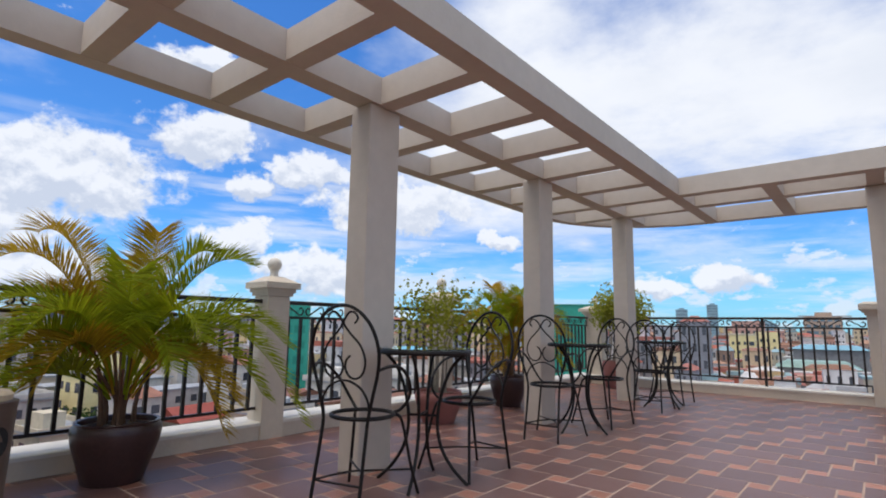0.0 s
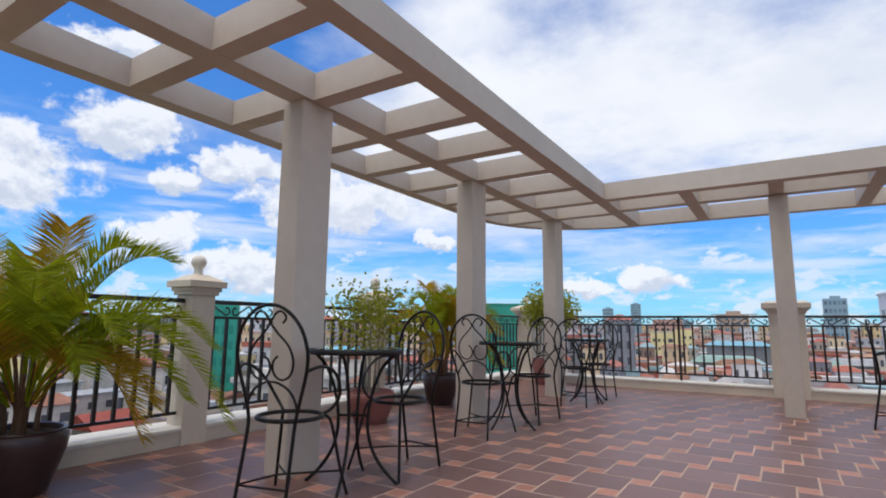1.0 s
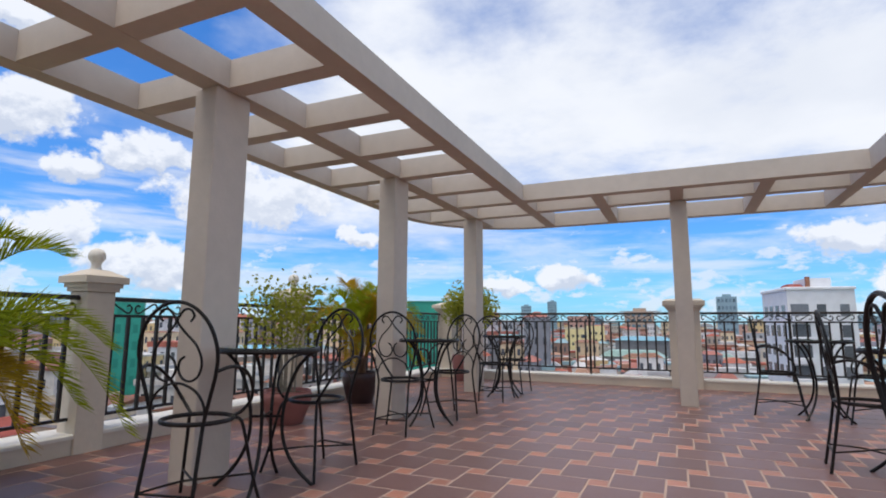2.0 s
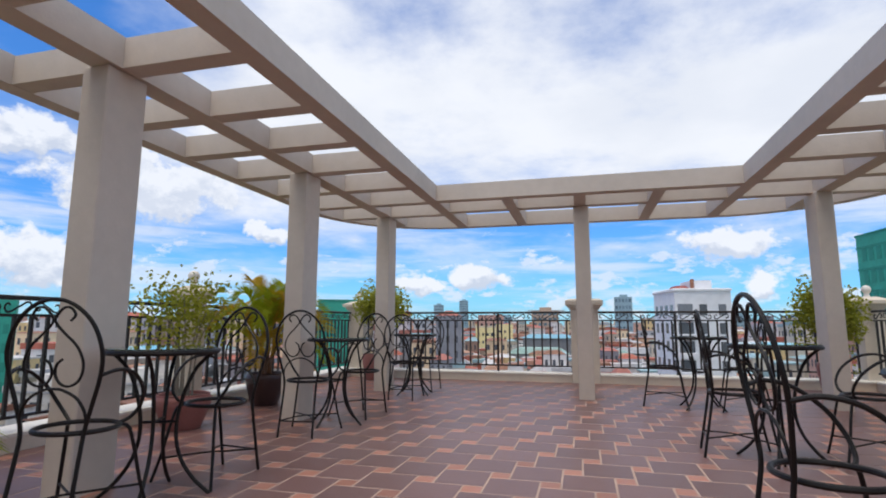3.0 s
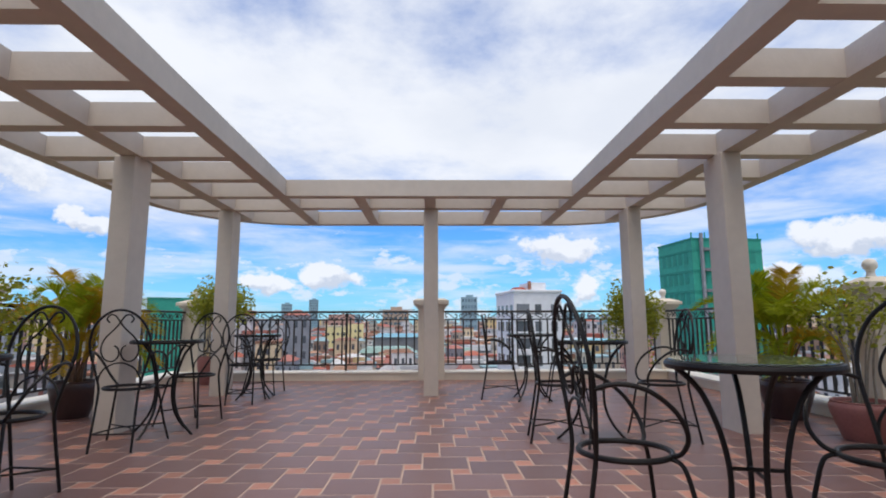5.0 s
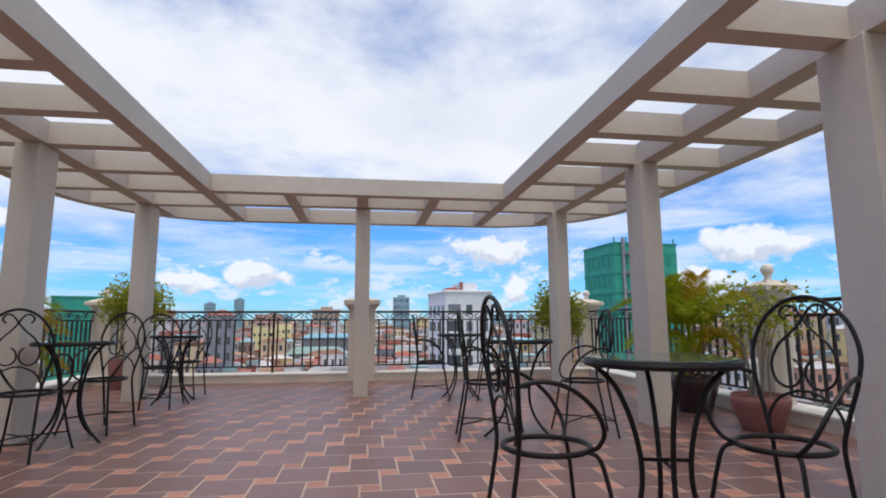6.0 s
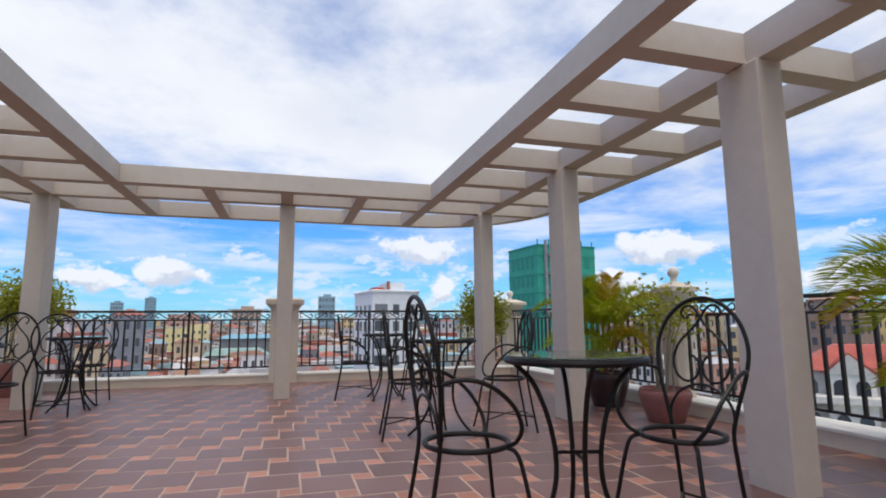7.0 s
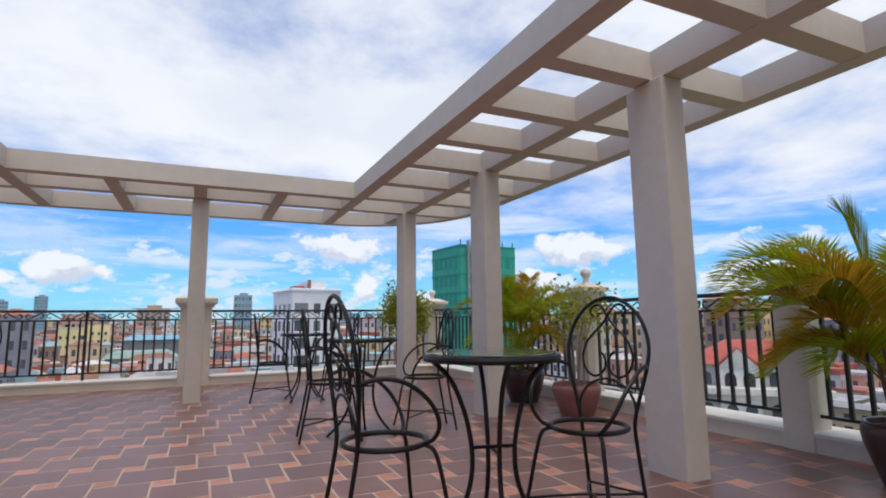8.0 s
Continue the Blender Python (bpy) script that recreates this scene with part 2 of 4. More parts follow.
M = {
    "paint": material("beige_masonry_paint", (0.625, 0.55, 0.47), 0.75, vary=0.06, scale=1.3, bump=0.14, bump_scale=45, stain=0.12),
    "pier": material("cream_masonry_paint", (0.68, 0.60, 0.49), 0.75, vary=0.05, scale=2.0, bump=0.25, bump_scale=45, stain=0.12),
    "coping": material("pale_coping_paint", (0.78, 0.75, 0.68), 0.7, vary=0.06, scale=3, bump=0.2, stain=0.12),
    "brown_tile": material("brown_clay_tile", (0.172, 0.088, 0.078), 0.40, vary=0.09, scale=5, bump=0.12, bump_scale=30, random_obj=0.16, stain=0.12),
    "orange_tile": material("orange_clay_tile", (0.39, 0.165, 0.11), 0.45, vary=0.12, scale=8, bump=0.12, bump_scale=30, random_obj=0.22),
    "brown_far": material("brown_clay_tile_joined", (0.172, 0.088, 0.078), 0.40, vary=0.09, scale=5, bump=0.12, bump_scale=30, random_obj=0.16, island=True, stain=0.12),
    "orange_far": material("orange_clay_tile_joined", (0.39, 0.165, 0.11), 0.45, vary=0.12, scale=8, bump=0.12, bump_scale=30, random_obj=0.22, island=True),
    "grout": material("tile_grout", (0.50, 0.36, 0.29), 0.9, vary=0.12, scale=4, bump=0.3, stain=0.25),
    "iron": material("black_wrought_iron", (0.012, 0.010, 0.0095), 0.42, metal=0.1, vary=0.25, scale=20, bump=0.2, bump_scale=120, spec=0.32),
    "rail": material("dark_brown_railing_paint", (0.030, 0.024, 0.022), 0.4, metal=0.2, vary=0.2, scale=14, bump=0.12, bump_scale=90),
    "glass": glass_material("dark_table_glass", (0.50, 0.60, 0.52)),
    "dark_pot": material("dark_glazed_clay", (0.062, 0.031, 0.029), 0.3, vary=0.2, scale=7, bump=0.15, bump_scale=25),
    "red_pot": material("rose_terracotta", (0.33, 0.13, 0.11), 0.6, vary=0.14, scale=7, bump=0.2, bump_scale=40, stain=0.2),
    "soil": material("potting_soil", (0.07, 0.045, 0.03), 0.95, vary=0.3, scale=30, bump=0.9, bump_scale=60),
    "stem": material("palm_stem", (0.17, 0.085, 0.038), 0.6, vary=0.25, scale=15, second=(0.09, 0.045, 0.025)),
    "bark": material("shrub_bark", (0.30, 0.26, 0.20), 0.8, vary=0.2, scale=25, bump=0.4),
    "palm": leaf_material("palm_leaf", (0.43, 0.47, 0.018), (0.22, 0.29, 0.012)),
    "palm_dry": leaf_material("yellowing_palm_leaf", (0.55, 0.38, 0.022), (0.36, 0.22, 0.016)),
    "shrub": leaf_material("shrub_leaf", (0.40, 0.39, 0.05), (0.22, 0.26, 0.03)),
    "steel": material("brushed_bin_steel", (0.125, 0.09, 0.072), 0.4, metal=0.45, vary=0.1, scale=9, bump=0.1),
    # near-black stands in for the shade inside the bin's opening
    "black": material("bin_opening_black", (0.01, 0.01, 0.01), 0.8),
    "sand": material("ashtray_sand", (0.55, 0.44, 0.30), 0.95, vary=0.15, scale=40, bump=0.8),
    "white_wall": material("white_render", (0.82, 0.83, 0.86), 0.8, vary=0.05, scale=0.15, stain=0.08),
    "yellow_wall": material("yellow_render", (0.92, 0.80, 0.42), 0.8, vary=0.07, scale=0.15, stain=0.1),
    "cream_wall": material("cream_render", (0.68, 0.60, 0.45), 0.8, vary=0.1, scale=0.2, stain=0.15, random_obj=0.15),
    "pale_wall": material("pale_render", (0.70, 0.67, 0.62), 0.8, vary=0.1, scale=0.2, stain=0.18, random_obj=0.22),
    "pink_wall": material("pink_render", (0.66, 0.40, 0.33), 0.8, vary=0.1, scale=0.2, stain=0.15, random_obj=0.15),
    "grey_wall": material("grey_concrete", (0.33, 0.34, 0.37), 0.85, vary=0.15, scale=0.2, stain=0.2, random_obj=0.2),
    "tan_wall": material("tan_render", (0.52, 0.39, 0.30), 0.8, vary=0.1, scale=0.2, stain=0.12),
    "red_roof": material("red_roof_tiles", (0.44, 0.10, 0.075), 0.75, vary=0.15, scale=0.5, bump=0.3, bump_scale=4, random_obj=0.2, stain=0.2),
    "rust_roof": material("rusty_sheet_roof", (0.34, 0.15, 0.09), 0.7, vary=0.25, scale=0.6, random_obj=0.25, stain=0.25),
    "grey_roof": material("grey_sheet_roof", (0.40, 0.42, 0.45), 0.6, vary=0.15, scale=0.4, random_obj=0.25, stain=0.25),
    "teal_roof": material("teal_sheet_roof", (0.27, 0.42, 0.38), 0.6, vary=0.12, scale=0.4, stain=0.15),
    "blue_roof": material("blue_sheet_roof", (0.24, 0.52, 0.68), 0.55, vary=0.1, scale=0.4),
    "net": material("green_scaffold_net", (0.045, 0.42, 0.31), 0.8, vary=0.12, scale=0.35, bump=0.4, bump_scale=1.5, stain=0.2),
    "net_bay": material("green_net_over_opening", (0.028, 0.31, 0.235), 0.8, vary=0.15, scale=0.5),
    "pane": material("dark_window_glass", (0.09, 0.10, 0.12), 0.15, vary=0.2, scale=0.3, random_obj=0.5),
    "grey_pane": material("grey_window_glass", (0.17, 0.18, 0.20), 0.2, vary=0.2, scale=0.3, random_obj=0.4),
    "tower": material("blue_grey_curtain_wall", (0.28, 0.42, 0.50), 0.35, vary=0.1, scale=0.05),
    "far_pane": material("pale_reflecting_glass", (0.18, 0.27, 0.33), 0.2, vary=0.2, scale=0.1, random_obj=0.4),
    "ground": material("city_ground", (0.20, 0.19, 0.17), 0.95, vary=0.25, scale=0.02, second=(0.10, 0.13, 0.07)),
    "pool": material("pool_water", (0.10, 0.50, 0.56), 0.08, vary=0.08, scale=1.0, bump=0.2, bump_scale=3),
    "city_leaf": leaf_material("street_tree_leaf", (0.07, 0.12, 0.03), (0.035, 0.07, 0.018)),
    "city": palette_material("city_walls", [(0.62, 0.62, 0.64), (0.42, 0.36, 0.30), (0.62, 0.36, 0.28), (0.76, 0.62, 0.42), (0.78, 0.78, 0.78), (0.74, 0.58, 0.30), (0.26, 0.28, 0.32), (0.60, 0.54, 0.45), (0.34, 0.24, 0.19), (0.46, 0.50, 0.54)]),
    "city_roof": palette_material("city_roofs", [(0.42, 0.13, 0.09), (0.50, 0.50, 0.52), (0.30, 0.16, 0.11), (0.62, 0.62, 0.62), (0.40, 0.16, 0.13), (0.30, 0.45, 0.50), (0.44, 0.26, 0.18)]),
}

# ================= mesh building =================


class Shape:
    """Collects vertices and faces of one mesh."""

    def __init__(self):
        self.v, self.f = [], []

    def box(self, x0, x1, y0, y1, z0, z1):
        return self.block([(x0, y0), (x1, y0), (x1, y1), (x0, y1)], z0, z1)

    def block(self, ring, z0, z1, inset=0.0):
        """A prism over a ring of (x, y), counter-clockwise."""
        b, n = len(self.v), len(ring)
        cx, cy = sum(p[0] for p in ring) / n, sum(p[1] for p in ring) / n
        self.v += [(x, y, z0) for x, y in ring]
        self.v += [(x + (cx - x) * inset, y + (cy - y) * inset, z1) for x, y in ring]
        self.f += [tuple(range(b + n - 1, b - 1, -1)), tuple(range(b + n, b + 2 * n))]
        self.f += [(b + i, b + (i + 1) % n, b + n + (i + 1) % n, b + n + i) for i in range(n)]
        return self

    def soft_box(self, x0, x1, y0, y1, z0, z1, c=0.006):
        """A box with chamfered upright and top edges."""
        ring = [(x0 + c, y0), (x1 - c, y0), (x1, y0 + c), (x1, y1 - c), (x1 - c, y1), (x0 + c, y1), (x0, y1 - c), (x0, y0 + c)]
        top = [(x0 + 2 * c, y0 + c), (x1 - 2 * c, y0 + c), (x1 - c, y0 + 2 * c), (x1 - c, y1 - 2 * c),
               (x1 - 2 * c, y1 - c), (x0 + 2 * c, y1 - c), (x0 + c, y1 - 2 * c), (x0 + c, y0 + 2 * c)]
        b = len(self.v)
        for pts, z in ((ring, z0), (ring, z1 - c), (top, z1)):
            self.v += [(x, y, z) for x, y in pts]
        self.f.append(tuple(range(b + 7, b - 1, -1)))
        for r in (0, 8):
            self.f += [(b + r + i, b + r + (i + 1) % 8, b + r + 8 + (i + 1) % 8, b + r + 8 + i) for i in range(8)]
        self.f.append(tuple(range(b + 16, b + 24)))
        return self

    def lathe(self, prof, n=32, cx=0.0, cy=0.0):
        """Turns a profile of (radius, z) round the upright through (cx, cy)."""
        b = len(self.v)
        for r, z in prof:
            self.v += [(cx + r * math.cos(2 * math.pi * i / n), cy + r * math.sin(2 * math.pi * i / n), z) for i in range(n)]
        for k in range(len(prof) - 1):
            for i in range(n):
                j = (i + 1) % n
                self.f.append((b + k * n + i, b + k * n + j, b + (k + 1) * n + j, b + (k + 1) * n + i))
        self.f.append(tuple(b + i for i in range(n - 1, -1, -1)))
        self.f.append(tuple(b + (len(prof) - 1) * n + i for i in range(n)))
        return self

    def tube(self, pts, r, n=8, closed=False, r_end=None, flat=1.0):
        pts = [Vector(p) for p in pts]
        m = len(pts)
        b = len(self.v)
        ref = None
        for i, p in enumerate(pts):
            a = pts[(i - 1) % m] if closed else pts[max(i - 1, 0)]
            c = pts[(i + 1) % m] if closed else pts[min(i + 1, m - 1)]
            t = (c - a).normalized()
            if ref is None:
                ref = Vector((0, 0, 1)) if abs(t.z) < 0.9 else Vector((1, 0, 0))
            u = (ref - t * ref.dot(t)).normalized()
            w = t.cross(u)
            ref = u
            rr = r if r_end is None else r + (r_end - r) * i / (m - 1)
            for k in range(n):
                ang = 2 * math.pi * k / n
                self.v.append(tuple(p + u * (rr * flat * math.cos(ang)) + w * (rr * math.sin(ang))))
        for i in range(m if closed else m - 1):
            for k in range(n):
                k2, i2 = (k + 1) % n, (i + 1) % m
                self.f.append((b + i * n + k, b + i * n + k2, b + i2 * n + k2, b + i2 * n + k))
        if not closed:
            self.f.append(tuple(b + k for k in range(n - 1, -1, -1)))
            self.f.append(tuple(b + (m - 1) * n + k for k in range(n)))
        return self

    def mesh(self, name, mat, smooth=False, angle=40):
        me = bpy.data.meshes.new(name)
        me.from_pydata(self.v, [], self.f)
        me.materials.append(mat)
        if smooth:
            me.polygons.foreach_set("use_smooth", [True] * len(me.polygons))
            bm = bmesh.new()
            bm.from_mesh(me)
            bmesh.ops.recalc_face_normals(bm, faces=bm.faces)
            for e in bm.edges:
                if len(e.link_faces) == 2 and e.calc_face_angle(0) > radians(angle):
                    e.smooth = False
            bm.to_mesh(me)
            bm.free()
        me.update()
        return me


def part(name, shape, mat, parent=None, label="", smooth=False):
    ob = new(name, shape.mesh(name, mat, smooth))
    ob.parent = parent
    if label:
        ob["label"] = label
    return ob


def share(name, me, parent, m=None):
    """One more object on a mesh that others use too."""
    ob = new(name, me)
    ob.parent = parent
    if m is not None:
        ob.matrix_basis = m
    return ob


def thing(name, x, y, z, label, category, group="", kind="", rz=0.0):
    ob = new(name)
    ob.empty_display_size = 0.1
    ob.matrix_basis = pose(x, y, z, 0, 0, rz)
    return tagged(ob, label, category, group, kind)


def smooth_path(keys, n=8, closed=False):
    """Catmull-Rom through the keys."""
    P = [Vector(k) for k in keys]
    m = len(P)
    res = []
    for i in range(m if closed else m - 1):
        p0 = P[(i - 1) % m] if closed else P[max(i - 1, 0)]
        p1, p2 = P[i], P[(i + 1) % m]
        p3 = P[(i + 2) % m] if closed else P[min(i + 2, m - 1)]
        for k in range(n):
            t = k / n
            res.append(0.5 * ((2 * p1) + (p2 - p0) * t + (2 * p0 - 5 * p1 + 4 * p2 - p3) * t * t + (3 * p1 - p0 - 3 * p2 + p3) * t ** 3))
    if not closed:
        res.append(P[-1])
    return res


# ================= the terrace =================
XL, XR, YB, YS = -3.98, 3.88, 8.38, -5.0     # inner faces of the kerb and of the wall behind
KERB, KT = 0.30, 0.14
GROUND = -20.0

floor = thing("floor", 0, 0, 0, "terrace floor of brown and small orange clay tiles", "floor", kind="structure")
part("slab", Shape().box(XL - KERB, XR + KERB, YS - 0.3, YB + KERB, -0.30, -0.0013), M["grout"], floor, "pale sandy grout bed")

ours = thing("apartment_block", 0, 0, GROUND, "cream block that carries the roof terrace", "building", kind="structure")
part("wall", Shape().box(XL - KERB + 0.05, XR + KERB - 0.05, YS - 0.25, YB + KERB - 0.05, 0, -GROUND - 0.301), M["cream_wall"], ours)

back_wall = thing("wall_south", 0, 0, 0, "plain cream rendered wall of the stair house", "wall", kind="structure")
part("wall", Shape().box(XL - KERB, XR + KERB, YS - 0.3, YS, 0, 2.9), M["pier"], back_wall)


def kerb(name, x0, x1, y0, y1, lip):
    k = thing(name, 0, 0, 0, "low painted kerb with a pale coping under the railing", "kerb", kind="structure")
    part("kerb_body", Shape().box(x0, x1, y0, y1, -0.004, KT - 0.03), M["pier"], k)
    lx0, lx1, ly0, ly1 = lip
    part("coping", Shape().soft_box(x0 - lx0, x1 + lx1, y0 - ly0, y1 + ly1, KT - 0.03, KT, 0.008), M["coping"], k, "pale worn coping")
    return k


kerb("kerb_west", XL - KERB, XL, YS, YB, (0.02, 0.012, 0, 0))
kerb("kerb_east", XR, XR + KERB, YS, YB, (0.012, 0.02, 0, 0))
kerb("kerb_north", XL - KERB, XR + KERB, YB + 0.013, YB + KERB, (0.02, 0.02, 0.012, 0.02))

# ---- pergola ----
H0, H1 = 2.418, 2.615
pergola = thing("pergola", 0, 0, 0, "beige concrete pergola on slim square columns round the terrace", "pergola", kind="structure")
XI, XO = 1.71, 3.62          # inner edge of the inner beam, outer edge of the outer beam
YI, YO = 5.77, 7.73
RAD = 1.75
Y_END = -1.70
BW = 0.145


def beam(x0, x1, y0, y1, name="beam", lift=0.0):
    return part(name, Shape().box(x0, x1, y0, y1, H0 + lift, H1 - lift), M["paint"], pergola)


for s in (-1, 1):
    a, b = sorted((s * XI, s * (XI + BW)))
    beam(a, b, Y_END, YO - BW)                      # inner, runs on to the outer beam
    a, b = sorted((s * 2.605, s * 2.77))
    beam(a, b, Y_END, YO - 0.42)                    # over the columns
beam(-XI, XI, YI, YI + BW, "back_beam")
beam(-XI, XI, 6.455, 6.455 + BW, "back_beam", 0.003)
for x in (-0.86, 0.0, 0.88):
    for y0, y1 in ((YI + BW, 6.455), (6.455 + BW, YO - BW + 0.02)):
        beam(x - 0.069, x + 0.069, y0, y1, "rib", 0.003)
RIBS = {-1: [2.075 + 0.7633 * k for k in range(-4, 7)], 1: [1.975 + 0.7575 * k for k in range(-4, 7)]}
for s in (-1, 1):
    for y in RIBS[s]:
        xo = XO - BW
        if y > YO - RAD:
            xo = (XO - RAD) + math.sqrt(max((RAD - BW) ** 2 - (y - (YO - RAD)) ** 2, 0)) + 0.02
        for x0, x1 in ((XI + BW, 2.605), (2.77, xo)):
            a, b = sorted((s * x0, s * x1))
            beam(a, b, y - 0.069, y + 0.069, "rib", 0.003)
    a, b = sorted((s * XI, s * XO))
    beam(a, b, Y_END - BW, Y_END, "end_beam")


def outer_line(off):
    pts = [(-XO + off, Y_END)]
    for k in range(0, 25):
        t = math.pi - k * math.pi / 48
        pts.append((-(XO - RAD) + (RAD - off) * math.cos(t), YO - RAD + (RAD - off) * math.sin(t)))
    return pts + [(-x, y) for x, y in reversed(pts)]


def outer_beam():
    s = Shape()
    a, b = outer_line(0.0), outer_line(BW)
    n = len(a)
    for pts, z in ((a, H0), (b, H0), (a, H1), (b, H1)):
        s.v += [(x, y, z) for x, y in pts]
    for i in range(n - 1):
        j = i + 1
        s.f += [(i, j, 2 * n + j, 2 * n + i), (n + j, n + i, 3 * n + i, 3 * n + j), (i, n + i, n + j, j), (2 * n + i, 2 * n + j, 3 * n + j, 3 * n + i)]
    s.f += [(0, 2 * n, 3 * n, n), (n - 1, 2 * n - 1, 4 * n - 1, 3 * n - 1)]
    return s


part("outer_beam", outer_beam(), M["paint"], pergola, "curved outer edge beam")
COLS = [(-2.823, -2.63, y, y + 0.285) for y in (-0.37, 1.937, 4.242, 6.591)]
COLS += [(2.582, 2.765, y, y + 0.30) for y in (-0.45, 1.817, 4.086, 6.37)] + [(-0.085, 0.104, 6.489, 6.68)]
for x0, x1, y0, y1 in COLS:
    part("column", Shape().soft_box(x0, x1, y0, y1, 0, H0, 0.007), M["paint"], pergola)

# ---- piers with ball finials ----


def finial_pier(h, ball):
    p = thing("rail_pier", 0, 0, 0, "cream rail pier with moulded cap and ball finial", "pier", "rail piers")
    part("shaft", Shape().soft_box(-h, h, -h, h, 0, 1.15, 0.006), M["pier"], p)
    cap = Shape()
    ring = lambda a: [(-a, -a), (a, -a), (a, a), (-a, a)]
    for a, z0, z1 in ((h * 1.16, 1.15, 1.18), (h * 1.30, 1.18, 1.212), (h * 1.56, 1.212, 1.262)):
        cap.block(ring(a), z0, z1)
    cap.block(ring(h * 1.5), 1.262, 1.315, 0.62)
    cap_part = part("cap", cap, M["pier"], p, "stepped cap with a sloping top")
    prof = [(ball * 0.72, 1.31), (ball * 0.6, 1.335), (ball * 0.53, 1.355), (ball * 0.6, 1.368)]
    prof += [(ball * math.sin(math.pi * k / 14), 1.362 + ball - ball * math.cos(math.pi * k / 14)) for k in range(3, 14)] + [(0.003, 1.362 + 2 * ball)]
    part("finial", Shape().lathe(prof, 24), M["coping"], cap_part, "round ball finial", True)
    return p


def plain_pier(p, h=0.215):
    part("shaft", Shape().soft_box(-h, h, -h, h, 0, 1.15, 0.006), M["pier"], p)
    cap = Shape()
    ring = lambda a: [(-a, -a), (a, -a), (a, a), (-a, a)]
    for a, z0, z1 in ((h + 0.02, 1.15, 1.185), (h + 0.045, 1.185, 1.215), (h + 0.075, 1.215, 1.285)):
        cap.block(ring(a), z0, z1)
    cap.block(ring(h + 0.068), 1.285, 1.315, 0.2)
    part("cap", cap, M["pier"], p, "stepped cap with a flat top")


PX_L, PX_R, PY_B = XL - 0.088, XR + 0.090, YB + 0.18
first = finial_pier(0.105, 0.06)
first.matrix_basis = pose(PX_L, 2.20, 0)
SIDE_L, SIDE_R = [2.20, 4.46, -0.10, -2.40], [4.27, 2.00, -0.28, -2.58]
for y in SIDE_L[1:]:
    copy_thing(first, pose(PX_L, y, 0))
for y in SIDE_R:
    copy_thing(first, pose(PX_R, y, 0))
for x in (XL + 0.03, XR + 0.10):
    finial_pier(0.145, 0.06).matrix_basis = pose(x, PY_B + 0.06, 0)
mid_pier = thing("rail_pier", 0.01, PY_B, 0, "cream rail pier with a moulded flat cap", "pier", "rail piers")
plain_pier(mid_pier)

# ---- wrought-iron railings ----
BAR = Shape().box(-0.012, 0.012, -0.012, 0.012, 0.235, 0.965).mesh("baluster", M["rail"])
POST = Shape().box(-0.017, 0.017, -0.017, 0.017, KT, 1.10).mesh("post", M["rail"])


def s_scroll():
    """A flat S of iron, 0.26 long, lying in the x-z plane between the two upper rails."""
    key = [(-0.060, 0, 1.022), (-0.076, 0, 1.010), (-0.094, 0, 1.024), (-0.098, 0, 1.046), (-0.080, 0, 1.072), (-0.050, 0, 1.068), (-0.022, 0, 1.048), (0, 0, 1.035)]
    full = key + [(-x, 0, 2.07 - z) for x, y, z in reversed(key[:-1])]
    return Shape().tube(smooth_path(full, 4), 0.0075, 6)


SCROLL = s_scroll().mesh("scroll", M["rail"], True)


def railing(a, b, posts=()):
    ax, ay = a
    bx, by = b
    ln = math.hypot(bx - ax, by - ay)
    r = thing("railing", ax, ay, 0, "dark iron railing with upright bars and a scrollwork band", "railing", "terrace railings",
              rz=math.degrees(math.atan2(by - ay, bx - ax)))
    part("top_rail", Shape().soft_box(0, ln, -0.026, 0.026, 1.085, 1.12, 0.006), M["rail"], r, "flat handrail")
    part("middle_rail", Shape().box(0, ln, -0.014, 0.014, 0.962, 0.984), M["rail"], r)
    part("bottom_rail", Shape().box(0, ln, -0.014, 0.014, 0.225, 0.247), M["rail"], r)
    n = max(2, round(ln / 0.131))
    for i in range(n):
        x = (i + 0.5) * ln / n
        if all(abs(x - q) > 0.03 for q in posts):
            share("baluster", BAR, r, pose(x, 0, 0))
    for q in posts:
        share("post", POST, r, pose(q, 0, 0))
    m = max(1, round(ln / 0.235))
    for i in range(m):
        flip = 180 if i % 2 else 0
        share("scroll", SCROLL, r, pose((i + 0.5) * ln / m, 0, 0, 0, 0, flip))
    return r


hp = 0.105
railing((PX_L, 2.20 + hp), (PX_L, 4.46 - hp))
railing((PX_L, 4.46 + hp), (PX_L, PY_B - 0.08), (1.93,))
railing((PX_L, -0.10 + hp), (PX_L, 2.20 - hp))
railing((PX_L, -2.40 + hp), (PX_L, -0.10 - hp))
railing((PX_L, YS), (PX_L, -2.40 - hp))
railing((PX_R, 2.00 + hp), (PX_R, 4.27 - hp))
railing((PX_R, 4.27 + hp), (PX_R, PY_B - 0.08), (1.95,))
railing((PX_R, -0.28 + hp), (PX_R, 2.00 - hp))
railing((PX_R, -2.58 + hp), (PX_R, -0.28 - hp))
railing((PX_R, YS), (PX_R, -2.58 - hp))
railing((XL + 0.175, PY_B), (0.01 - 0.215, PY_B), (-1.40 - XL - 0.175,))
railing((0.01 + 0.215, PY_B), (XR + 0.10 - 0.145, PY_B), (1.37 - 0.225,))

# ================= furniture =================


